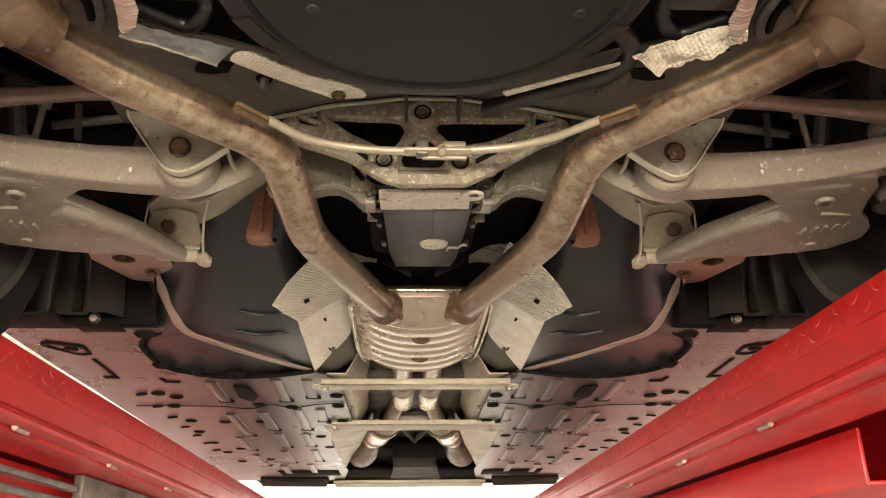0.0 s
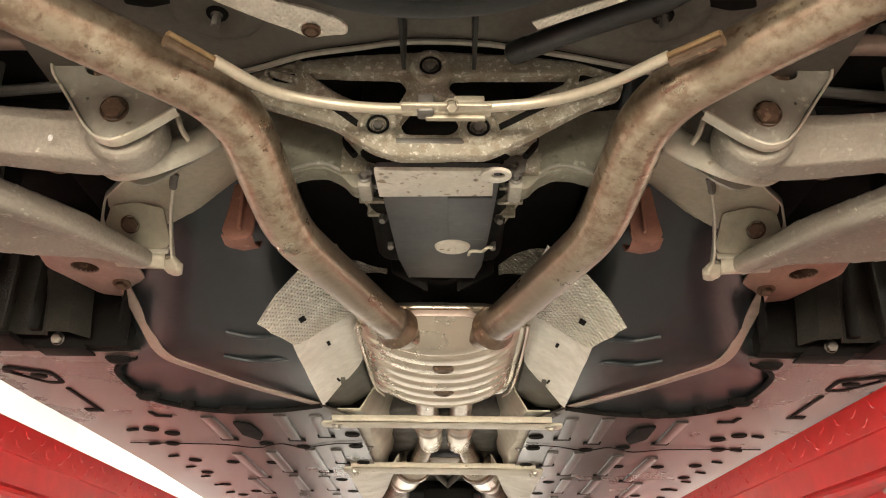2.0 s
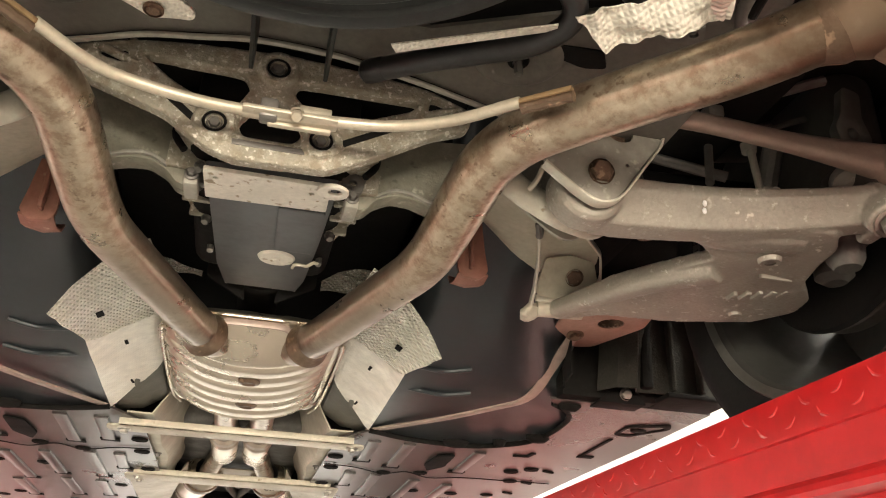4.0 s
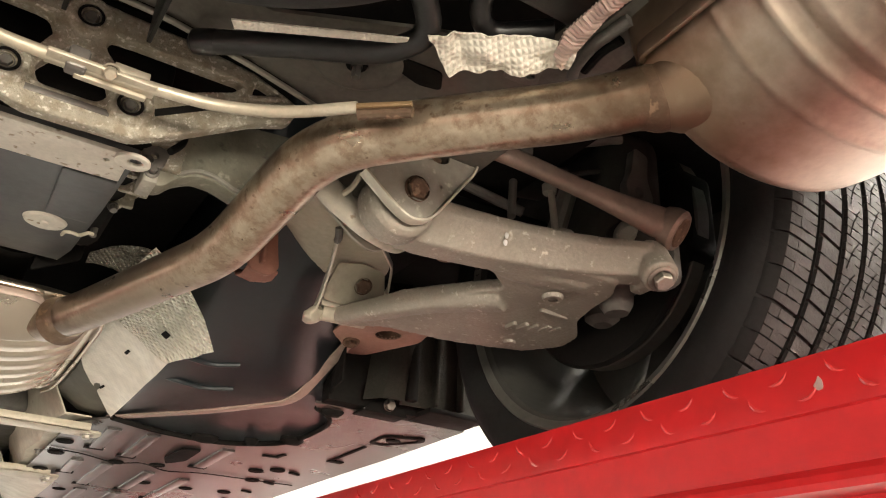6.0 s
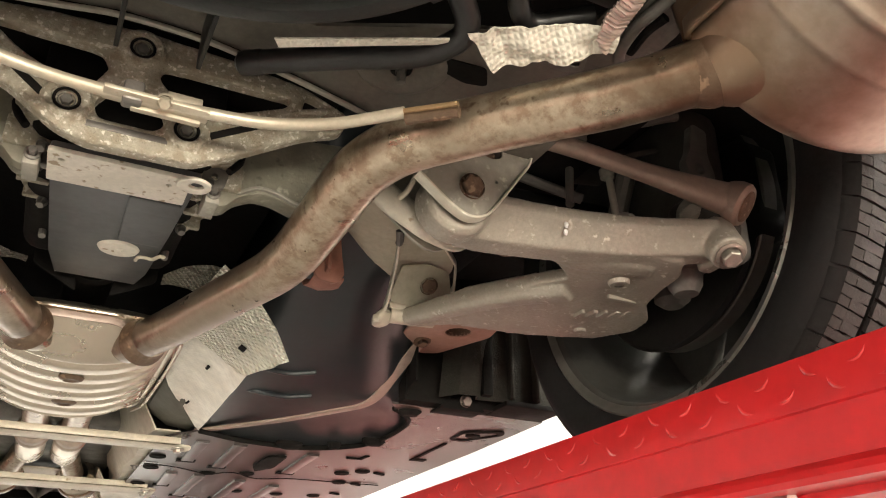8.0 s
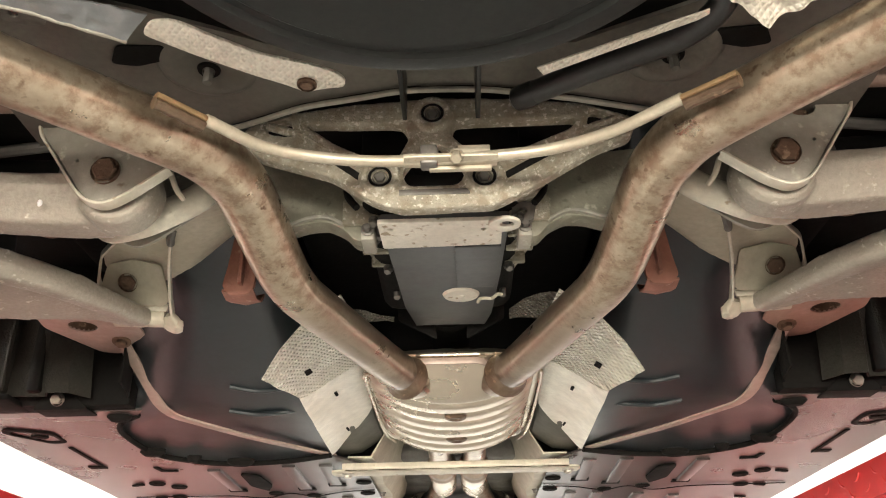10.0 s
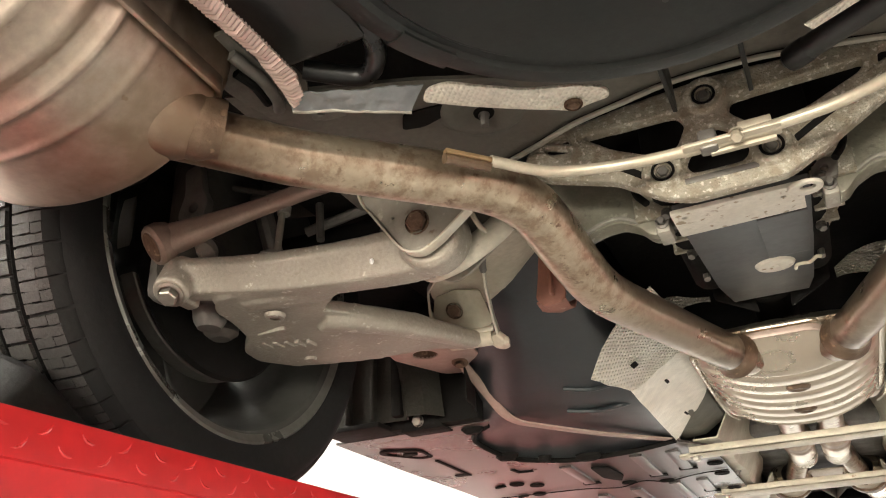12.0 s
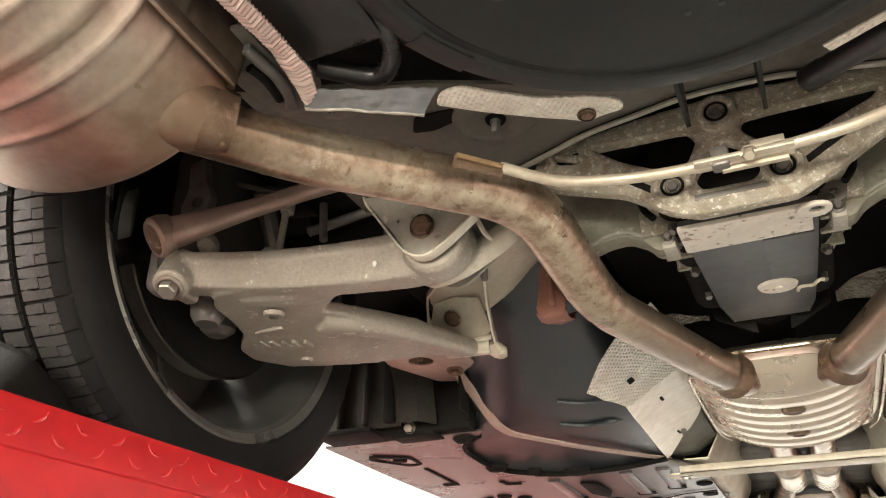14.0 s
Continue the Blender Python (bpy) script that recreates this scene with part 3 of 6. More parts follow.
for s, _ in SIDES:
    exhaust_pipe(s)
    muffler(s)


def resonator():
    """A flat oval box with pressed cross ribs underneath and a flange round its middle."""
    bm = bmesh.new()
    ny, nx = 300, 36
    y0, y1, half = 1.905, 2.378, 0.130
    low, high = [], []
    for j in range(ny + 1):
        y = y0 + (y1 - y0) * j / ny
        rows = []
        for sign, store in ((-1, low), (1, high)):
            row = []
            for i in range(nx + 1):
                u = -1 + 2 * i / nx
                front = y1 - 0.045 * u * u
                endk = math.sin(max(0, min(1, (y - y0) / 0.105, (front - y) / 0.05)) * math.pi / 2) ** 0.8
                prof = (1 - abs(u) ** (2.2 if sign < 0 else 3.2)) ** 0.60 if abs(u) < 1 else 0
                z = 1.794 + sign * (0.049 if sign < 0 else 0.035) * prof * endk
                if sign < 0 and 1.985 < y < 2.350 and abs(u) < 0.95:
                    c = ((y + 0.03 * u * u - 1.985) / 0.365 * 7) % 1 - 0.5
                    z += 0.0085 * math.exp(-((c / 0.15) ** 2)) * min(1, (0.95 - abs(u)) * 5)
                row.append(bm.verts.new((u * half, y, z)))
            store.append(row)
    for g, flip in ((low, True), (high, False)):
        for a, b in zip(g, g[1:]):
            for i in range(nx):
                f = (a[i], a[i + 1], b[i + 1], b[i])
                bm.faces.new(f[::-1] if flip else f)
    bmesh.ops.remove_doubles(bm, verts=bm.verts, dist=0.0006)
    bmesh.ops.recalc_face_normals(bm, faces=bm.faces)
    r = part("resonator", bm, RESON, exhaust, "bright ribbed steel centre silencer", smooth=1.0)
    rim = [(0.126, 1.955), (0.137, 1.990), (0.137, 2.31), (0.122, 2.395), (-0.122, 2.395), (-0.137, 2.31), (-0.137, 1.990), (-0.126, 1.955), (-0.062, 1.925), (-0.050, 1.902), (0.050, 1.902), (0.062, 1.925)]
    inner = [(x * 0.93, 2.15 + (y - 2.15) * 0.955) for x, y in rim]
    part("flange", plate(round_corners(rim, 0.02), [round_corners(inner, 0.02)], plane_xy(1.790), 0.006, 0.001), RESON, r, "folded edge flange")
    arch = bend_path([(-0.068, 1.945, 1.770), (-0.050, 1.908, 1.784), (0.052, 1.908, 1.784), (0.072, 1.945, 1.770)], 0.02, 5)
    part("arch_fold", band(arch, 0.003, 0.010), STRAP, r, "brownish folded arch")
    for s in (1, -1):
        part("edge_fold", tube(smooth_path([(0.124, 1.955, 1.782), (0.134, 1.990, 1.783), (0.134, 2.30, 1.784), (0.120, 2.39, 1.785)], 6), 0.0028, 8), RESON, r, "rolled side edge", s)
    for s in (1, -1):
        run = RUNS[s]
        d = (Vector(run[1]) - Vector(run[2])).normalized()
        part("pipe_saddle", revolve([(0.0258, -0.016), (0.0268, -0.008), (0.0285, -0.002), (0.0310, 0.003), (0.0325, 0.010)], axis_frame(Vector(run[1]) + d * 0.040, d), 40), WELD, r, "heat-stained flared neck")
    for y in (2.078, 2.226):
        part("drain_dimple", revolve([(0.0001, 0.0012), (0.008, 0.001), (0.011, -0.0008), (0.0155, 0.0006), (0.019, 0.004)], pose(0.005, y, 1.7435), 20), WELD, r, "dark rusty dimple")
    return r


resonator()

def front_pipes():
    ob = thing("front_exhaust_pipe", (0, 2.9, 1.76), "twin shiny front exhaust pipes with clamps and catalysts", "exhaust")
    for s in (1, -1):
        path = bend_path([(0.036, 2.36, 1.785), (0.036, 2.86, 1.785), (0.046, 2.99, 1.822), (0.066, 3.10, 1.800), (0.078, 3.17, 1.795)], 0.04, 6)
        part("pipe", tube(path, 0.024, 20), PIPE, ob, "", s)
        part("flared_clamp", revolve([(0.0245, -0.05), (0.031, -0.045), (0.034, -0.03), (0.030, -0.02), (0.034, -0.012), (0.034, 0.0), (0.029, 0.006)], axis_frame((0.036, 2.66, 1.785), (0, 1, 0)), 28), MUFFLER, ob, "ringed steel clamp", s)
        part("sleeve", revolve([(0.0285, 0), (0.0300, 0.02), (0.0300, 0.18), (0.0255, 0.20)], axis_frame((0.036, 2.665, 1.785), (0, 1, 0)), 28), RESON, ob, "polished sleeve", s)
        d = Vector((0.10, 0.62, 0)).normalized()
        c = Vector((0.082, 3.16, 1.797))
        can = part("catalyst", revolve([(0.030, 0.0), (0.047, 0.03), (0.050, 0.06), (0.048, 0.07), (0.048, 0.30), (0.046, 0.33), (0.036, 0.40), (0.033, 0.44)], axis_frame(c, d), 32), RESON, ob, "rounded bright catalyst can", s)
        part("ring", revolve([(0.048, 0.0), (0.055, 0.004), (0.057, 0.03), (0.054, 0.05), (0.049, 0.055)], axis_frame(c + d * 0.06, d), 32), WELD, can, "dark heat-stained ring", s)
        part("band", revolve([(0.0485, 0), (0.0505, 0.003), (0.0505, 0.018), (0.0485, 0.021)], axis_frame(c + d * 0.28, d), 32), MUFFLER, can, "steel band", s)
        part("flared_end", revolve([(0.033, 0), (0.036, 0.05), (0.052, 0.16), (0.060, 0.24), (0.060, 0.34), (0.03, 0.36)], axis_frame(c + d * 0.43, d), 32), WELD, can, "dark flared end", s)
    part("bridge_plate", plate(round_corners([(-0.05, 3.16), (0.05, 3.16), (0.085, 3.32), (0.0, 3.28), (-0.085, 3.32)], 0.012), [], plane_xy(1.800), 0.004, 0.001), MUFFLER, ob, "pressed steel bridge plate")
    return ob


front_pipes()


def hanger_bar():
    pts = [(-0.186, 1.323, 1.794), (-0.150, 1.363, 1.794), (-0.111, 1.381, 1.794), (-0.060, 1.390, 1.793), (0.0, 1.391, 1.793),
           (0.060, 1.386, 1.793), (0.103, 1.379, 1.794), (0.150, 1.355, 1.794), (0.196, 1.314, 1.794)]
    ob = thing("exhaust_hanger_bar", (0, 1.388, 1.788), "pale yellow bent bar bridging the two exhaust pipes", "bracket")
    part("bar", tube(smooth_path(pts, 6), 0.0052, 14), BRASS, ob)
    part("flat_tab", merge(slab(-0.030, 0.052, 1.379, 1.397, 1.7885, 1.7925, 0.001), slab(-0.008, 0.047, 1.394, 1.400, 1.785, 1.7925, 0.001), slab(0.018, 0.046, 1.388, 1.398, 1.797, 1.806, 0.001)), BRASS, ob, "flattened clamp tab")
    part("rubber_block", slab(-0.016, 0.000, 1.384, 1.400, 1.786, 1.806, 0.003), GREASE, ob)
    part("bolt", bolt_mesh((0.016, 1.382, 1.791), (0, -0.6, -0.8), 0.0052, 1.3, 0.008), BRASS, ob)
    for (x, y), (xe, ye) in (((0.196, 1.314), (0.230, 1.283)), ((-0.186, 1.323), (-0.214, 1.288))):
        a, b = Vector((x, y, 1.794)), Vector((xe, ye, 1.7925))
        part("burnt_end", band([a, a.lerp(b, 0.5), b], 0.0072, 0.005), BURNT, ob, "heat-browned flattened bar end")
        off = Vector((0.3 * (1 if x > 0 else -1), 0.3, -1)).normalized() * 0.006
        part("weld_seam", tube([a.lerp(b, k / 6) + off + Vector((0, 0, 0.0008 * (k % 2))) for k in range(7)], 0.0050, 10), WELD, ob, "brown weld along the pipe")
    return ob


hanger_bar()


def silencer_hanger(s):
    """Grey mount with a dusty rubber loop and a drilled lug, above the silencer's neck."""
    ob = thing("silencer_hanger", (s * 0.345, 1.21, 1.86), "grey exhaust hanger with a dusty rubber loop", "exhaust hanger", "silencer hangers")
    part("mount_plate", plate(round_corners([(0.322, 1.140), (0.372, 1.140), (0.392, 1.200), (0.380, 1.262), (0.340, 1.262), (0.318, 1.220)], 0.010), [], plane_xy(1.862), 0.004, 0.001), BODY, ob, "", s)
    part("loop", tube(smooth_path([(0.352, 1.160, 1.858), (0.349, 1.180, 1.856), (0.347, 1.198, 1.855), (0.353, 1.226, 1.856), (0.362, 1.242, 1.858)], 5), 0.0055, 12), GREASE, ob, "dusty rubber loop", s)
    # a near-black tube stands in for the shade inside the loop
    part("loop_gap", tube(smooth_path([(0.364, 1.182, 1.859), (0.360, 1.202, 1.858), (0.365, 1.230, 1.859)], 5), 0.0048, 10), DARK, ob, "dark gap inside the loop", s)
    lug = [(0.330, 1.243), (0.304, 1.262), (0.307, 1.270), (0.326, 1.269), (0.338, 1.262)]
    part("lug", plate(round_corners(lug, 0.003), [[(0.326 + a, 1.256 + b) for a, b in circle(0.004, 12)]], plane_xy(1.850), 0.004, 0.001), GREASE, ob, "dark drilled lug", s)
    return ob


silencer_hanger(1)
silencer_hanger(-1)


# ---- car body above ----
def underbody():
    ob = thing("car_underbody", (0, 2.4, 1.95), "near-black car floor pan with ribs and seams, deep shade in its colour", "car body")
    # pan, roof and rails are coloured near-black for the shade up there
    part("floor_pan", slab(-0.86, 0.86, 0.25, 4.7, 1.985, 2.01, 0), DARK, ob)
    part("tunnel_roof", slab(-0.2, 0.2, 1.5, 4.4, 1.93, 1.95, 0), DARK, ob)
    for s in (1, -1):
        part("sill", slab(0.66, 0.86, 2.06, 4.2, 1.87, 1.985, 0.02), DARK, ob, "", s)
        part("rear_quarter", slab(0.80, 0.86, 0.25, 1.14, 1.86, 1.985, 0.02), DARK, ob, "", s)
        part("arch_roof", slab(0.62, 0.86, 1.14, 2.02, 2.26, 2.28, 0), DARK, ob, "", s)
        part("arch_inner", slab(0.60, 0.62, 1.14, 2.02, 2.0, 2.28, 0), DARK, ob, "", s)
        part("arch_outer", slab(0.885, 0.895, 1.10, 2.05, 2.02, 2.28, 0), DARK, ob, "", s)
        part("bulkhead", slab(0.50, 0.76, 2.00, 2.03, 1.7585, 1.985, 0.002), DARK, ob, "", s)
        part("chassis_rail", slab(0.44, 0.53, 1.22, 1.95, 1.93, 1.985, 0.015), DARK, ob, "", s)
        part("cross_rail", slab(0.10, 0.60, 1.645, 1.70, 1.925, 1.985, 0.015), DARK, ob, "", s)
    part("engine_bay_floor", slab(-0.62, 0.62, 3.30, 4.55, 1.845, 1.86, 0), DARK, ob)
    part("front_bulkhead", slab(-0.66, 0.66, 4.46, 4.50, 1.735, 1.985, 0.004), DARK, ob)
    # panel behind the spare wheel tub, with its arched front flange
    arc = [(0.27, 1.446), (0.194, 1.422), (0.157, 1.411), (0.125, 1.402), (0.072, 1.390), (0.036, 1.384), (-0.026, 1.383), (-0.077, 1.393), (-0.127, 1.404), (-0.177, 1.425), (-0.25, 1.452)]
    panel = plate([*arc, (-0.40, 1.46), (-0.40, 1.215), (-0.235, 1.275), (-0.12, 1.330), (0.12, 1.330), (0.235, 1.275), (0.40, 1.215), (0.40, 1.46)], [], plane_xy(1.868), 0.004, 0)
    part("rear_panel", panel, BODY, ob, "grey-brown rear floor panel")
    lip = smooth_path([(x, y, 1.863) for x, y in arc], 5)
    part("panel_flange", band(lip, 0.0055, 0.004), KHAKI, ob, "pale folded flange")
    for s in (1, -1):
        part("dimple", revolve([(0.0001, 0.0005), (0.020, 0.0005), (0.026, -0.0035), (0.031, -0.0055), (0.036, -0.0045), (0.043, 0.001)], pose(0.203, 1.345, 1.867), 36), BODY, ob, "", s)
        hole = [(0.226, 1.318), (0.243, 1.316), (0.272, 1.314), (0.284, 1.336), (0.262, 1.341), (0.240, 1.335), (0.222, 1.330)]
        part("opening", plate(round_corners(hole, 0.006), [], plane_xy(1.8655), 0.002, 0), DARK, ob, "black opening in the panel", s)
        part("drain_hole", revolve([(0.0001, -0.0015), (0.0095, -0.0015), (0.0105, 0.001)], pose(0.203, 1.350, 1.867), 20), DARK, ob, "black hole in the dished panel", s)
        part("stud", bolt_mesh((0.203, 1.350, 1.8655), (0, 0, -1), 0.0045, 1.2, 0.012), GREASE, ob, "", s)
    return ob


underbody()


def spare_well():
    ob = thing("spare_wheel_tub", (-0.003, 1.075, 1.80), "dusty black round spare wheel tub", "spare wheel tub")
    prof = [(0.0001, 0.0), (0.174, 0.0), (0.178, 0.0035), (0.184, 0.0035), (0.188, 0.0005), (0.198, 0.0005), (0.204, 0.003), (0.208, 0.010), (0.214, 0.030), (0.222, 0.078), (0.235, 0.082), (0.235, 0.17)]
    part("tub", revolve(prof, pose(-0.003, 1.072, 1.796), 112), WELLBLK, ob)
    for a in (29, 151):
        c = Vector((-0.003, 1.072, 1.796))
        pts = [(0.186, -0.0008), (0.196, -0.0012), (0.2065, 0.0025), (0.2125, 0.012), (0.222, 0.050), (0.214, 0.050), (0.203, 0.006), (0.186, 0.003)]
        bm = bmesh.new()
        rows = [[bm.verts.new((c.x + r * math.cos(radians(a + d)), c.y + r * math.sin(radians(a + d)), c.z + z)) for r, z in pts] for d in (-7, -3.5, 0, 3.5, 7)]
        for p, q in zip(rows, rows[1:]):
            for i in range(len(pts)):
                bm.faces.new((p[i], p[(i + 1) % len(pts)], q[(i + 1) % len(pts)], q[i]))
        bm.faces.new(rows[0])
        bm.faces.new(rows[-1][::-1])
        bmesh.ops.recalc_face_normals(bm, faces=bm.faces)
        part("edge_clip", bm, WELLBLK, ob)
    for x in (-0.004, 0.018):
        part("drain_hole", revolve([(0.0001, -0.0006), (0.0022, -0.0006), (0.0022, 0.001)], pose(x, 1.197, 1.796), 10), BLACK, ob)
    for x in (-0.115, 0.135):
        part("plug", revolve([(0.0001, -0.002), (0.005, -0.002), (0.007, 0.001)], pose(x, 1.128, 1.796), 16), BLACK, ob)
    for x in (-0.028, 0.036):
        part("rib", slab(x - 0.002, x + 0.002, 1.278, 1.372, 1.822, 1.866, 0.001), WELLBLK, ob)
    return ob


spare_well()


# ---- rear subframe and differential ----
def subframe():
    ob = thing("rear_subframe", (0, 1.5, 1.78), "khaki steel rear subframe with a corroded cast bridge", "subframe")
    # cast bridge with windows, facing backwards
    outline = [(-0.190, 1.868), (-0.143, 1.884), (-0.088, 1.892), (0.0, 1.898), (0.080, 1.894), (0.143, 1.886), (0.190, 1.868), (0.186, 1.846), (0.150, 1.832), (0.083, 1.791), (0.050, 1.774), (-0.036, 1.772), (-0.062, 1.781), (-0.103, 1.810), (-0.170, 1.832), (-0.192, 1.846)]
    win = [
        [(-0.132, 1.871), (-0.036, 1.868), (-0.028, 1.852), (-0.040, 1.828), (-0.058, 1.825), (-0.100, 1.846)],
        [(0.015, 1.868), (0.135, 1.870), (0.129, 1.858), (0.079, 1.836), (0.042, 1.830), (0.030, 1.834), (0.012, 1.852)],
        [(-0.036, 1.812), (-0.018, 1.838), (-0.006, 1.846), (0.006, 1.840), (0.021, 1.820), (0.025, 1.807), (0.016, 1.797), (-0.030, 1.797)],
        [(-0.172, 1.872), (-0.145, 1.879), (-0.141, 1.856), (-0.166, 1.860)],
        [(0.172, 1.872), (0.147, 1.880), (0.143, 1.858), (0.166, 1.860)],
    ]
    bm = plate(round_corners(outline, 0.008), [round_corners(w, 0.006, 3) for w in win], plane_xz(1.440), 0.015, 0)
    bosses = ((-0.056, 1.806), (0.042, 1.804), (-0.006, 1.877))
    bm = merge(bm, *[revolve([(0.0115, 0.010), (0.0115, -0.005), (0.0125, -0.0065), (0.0180, -0.0065), (0.0195, -0.004), (0.0195, 0.010), (0.0115, 0.010)], axis_frame((x, 1.441, z), (0, 1, 0)), 32) for x, z in bosses])
    bridge = cast(part("cast_bridge", bm, CAST, ob, "pitted cast aluminium bridge with windows"), 0.0017, 3)
    for x, z in bosses:
        part("boss_ring", revolve([(0.0085, -0.004), (0.0095, -0.0055), (0.0112, -0.004), (0.0112, 0.004)], axis_frame((x, 1.441, z), (0, 1, 0)), 24), DARK, bridge)
        part("boss_core", revolve([(0.0001, 0.002), (0.0125, 0.002)], axis_frame((x, 1.441, z), (0, 1, 0)), 24), DARK, bridge)
        part("bolt", bolt_mesh((x, 1.442, z), (0, -1, 0), 0.0055, 1.4, 0.004), GREASE, bridge)
    for a, b in (((-0.142, 1.884), (-0.131, 1.858)), ((-0.131, 1.858), (-0.108, 1.840)), ((-0.168, 1.872), (-0.131, 1.858)), ((0.141, 1.884), (0.138, 1.855)), ((0.138, 1.855), (0.112, 1.842)), ((0.172, 1.868), (0.138, 1.855))):
        part("strut", tube([Vector((a[0], 1.444, a[1])), Vector((b[0], 1.444, b[1]))], 0.0045, 10), CAST, bridge, "thin cast strut")
    for a, b in (((-0.104, 1.830), (-0.072, 1.805)), ((0.062, 1.805), (0.112, 1.834))):
        p, q = Vector((a[0], 1.4398, a[1])), Vector((b[0], 1.4398, b[1]))
        part("groove", sweep(bmesh.new(), [p, p.lerp(q, 0.5), q], oblong(0.007, 0.0014, 0.0006, 2), (0, 1, 0)), DARK, bridge, "dark casting groove")
    part("slot_recess", slab(-0.038, 0.028, 1.4392, 1.4405, 1.7865, 1.7925, 0.0005), GREASE, bridge)
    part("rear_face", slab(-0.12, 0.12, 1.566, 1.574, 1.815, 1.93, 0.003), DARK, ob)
    for s in (1, -1):
        wing = [(0.078, 1.838), (0.118, 1.884), (0.225, 1.895), (0.225, 1.808), (0.170, 1.804), (0.145, 1.812), (0.125, 1.813), (0.106, 1.803), (0.095, 1.790), (0.074, 1.788)]
        part("side_wing", plate(round_corners(wing, 0.006), [], plane_xz(1.535), 0.024, 0.004), WING, ob, "stained olive steel side wing", s)
        under = smooth_path([(0.225, 1.5335, 1.812), (0.172, 1.5335, 1.808), (0.145, 1.5335, 1.816), (0.125, 1.5335, 1.817), (0.106, 1.5335, 1.807)], 5)
        part("wing_rim", band(under, 0.004, 0.006, (0, 1, 0)), KHAKI, ob, "pale rim under the wing", s)
        part("wing_foot", slab(0.074, 0.088, 1.526, 1.56, 1.786, 1.802, 0.002), KHAKI, ob, "", s)
        part("bolt", bolt_mesh((0.081, 1.526, 1.797), (0, -1, 0), 0.0042), GREASE, ob, "", s)
        # ear plate over the rear bush of the arm
        ear = [(0.392, 1.905), (0.388, 1.862), (0.372, 1.842), (0.340, 1.797), (0.330, 1.786), (0.314, 1.781), (0.296, 1.790), (0.256, 1.820), (0.244, 1.905)]
        e = part("ear_plate", plate(round_corners(ear, 0.008), [[(0.342 + a, 1.866 + b) for a, b in circle(0.014, 16, 0.7)], [(0.347 + a, 1.829 + b) for a, b in circle(0.0018, 8)]], plane_xz(1.430), 0.004, 0.001), KHAKI, ob, "grey pressed ear plate round the arm bush", s)
        rimpath = bend_path([(0.392, 1.433, 1.900), (0.389, 1.433, 1.861), (0.374, 1.433, 1.841), (0.342, 1.433, 1.795), (0.331, 1.433, 1.784), (0.314, 1.433, 1.779), (0.295, 1.433, 1.788), (0.258, 1.433, 1.817)], 0.014, 4)
        part("ear_rim", sweep(bmesh.new(), rimpath, oblong(0.0028, 0.014, 0.001, 2), (0, 1, 0)), EDGE, e, "pale folded edge", s)
        part("ear_flange", plate([(0, 0.905 - 0.862), (0, 0), (0.03, 0.008), (0.06, 0.022), (0.06, 0.045)], [], plane_through((0.389, 1.433, 1.862), (0, 1, 0), (0, 0, 1)), 0.003, 0.0008), KHAKI, e, "", s)
        part("bush_bolt", bolt_mesh((0.317, 1.429, 1.8155), (0, -1, -0.1), 0.0118, 1.18, 0.006), RUST, e, "rusty hexagon bush bolt", s)
        part("upper_bolt", bolt_mesh((0.342, 1.445, 1.866), (0, -1, 0), 0.010, 1.2, 0.006), RUST, e, "", s)
        part("back_ear", plate(round_corners(ear, 0.008), [], plane_xz(1.520), 0.004, 0), KHAKI, ob, "", s)
        # broad side member sweeping forward to the front bush
        grid = [((0.338, 1.526, 1.799), (0.312, 1.525, 1.805), (0.280, 1.525, 1.820), (0.244, 1.525, 1.848)),
                ((0.352, 1.545, 1.812), (0.322, 1.545, 1.822), (0.285, 1.545, 1.836), (0.242, 1.545, 1.858)),
                ((0.366, 1.580, 1.844), (0.330, 1.585, 1.850), (0.288, 1.585, 1.858), (0.238, 1.580, 1.872)),
                ((0.388, 1.635, 1.866), (0.345, 1.640, 1.864), (0.295, 1.640, 1.868), (0.240, 1.632, 1.884)),
                ((0.440, 1.710, 1.866), (0.375, 1.712, 1.864), (0.318, 1.705, 1.870), (0.256, 1.680, 1.892)),
                ((0.448, 1.770, 1.868), (0.392, 1.778, 1.860), (0.350, 1.768, 1.868), (0.292, 1.735, 1.900)),
                ((0.448, 1.800, 1.90), (0.400, 1.812, 1.90), (0.360, 1.800, 1.90), (0.310, 1.765, 1.93))]
        part("side_member", sheet([smooth_path(r, 4) for r in zip(*[smooth_path(c, 4) for c in zip(*grid)])], 0.004), BEIGE, ob, "dusty beige pressed side member", s, 1.0)
        lipline = smooth_path([(0.362, 1.528, 1.802), (0.342, 1.515, 1.795), (0.315, 1.506, 1.798), (0.288, 1.500, 1.805), (0.250, 1.497, 1.824), (0.230, 1.497, 1.848)], 6)
        part("pale_lip", sweep(bmesh.new(), lipline, circle(0.0150, 20, 0.60), (0, 1, 0.4), scales=[0.25 + 0.75 * math.sin(min(1, k / 16) * math.pi / 2) for k in range(len(lipline))]), EDGE, ob, "pale cream rounded lip", s)
        br = plane_through((0.410, 1.733, 1.842), (1, 0.1, 0), (0, -0.68, 0.73))
        b2 = [(-0.046, 0.020), (-0.010, 0.030), (0.024, 0.026), (0.038, 0.0), (0.036, -0.024), (0.028, -0.034), (-0.042, -0.034), (-0.048, -0.026)]
        q = part("front_ear", plate(round_corners(b2, 0.005), [], br, 0.004, 0.001), BEIGE, ob, "grey plate over the front arm bush", s)
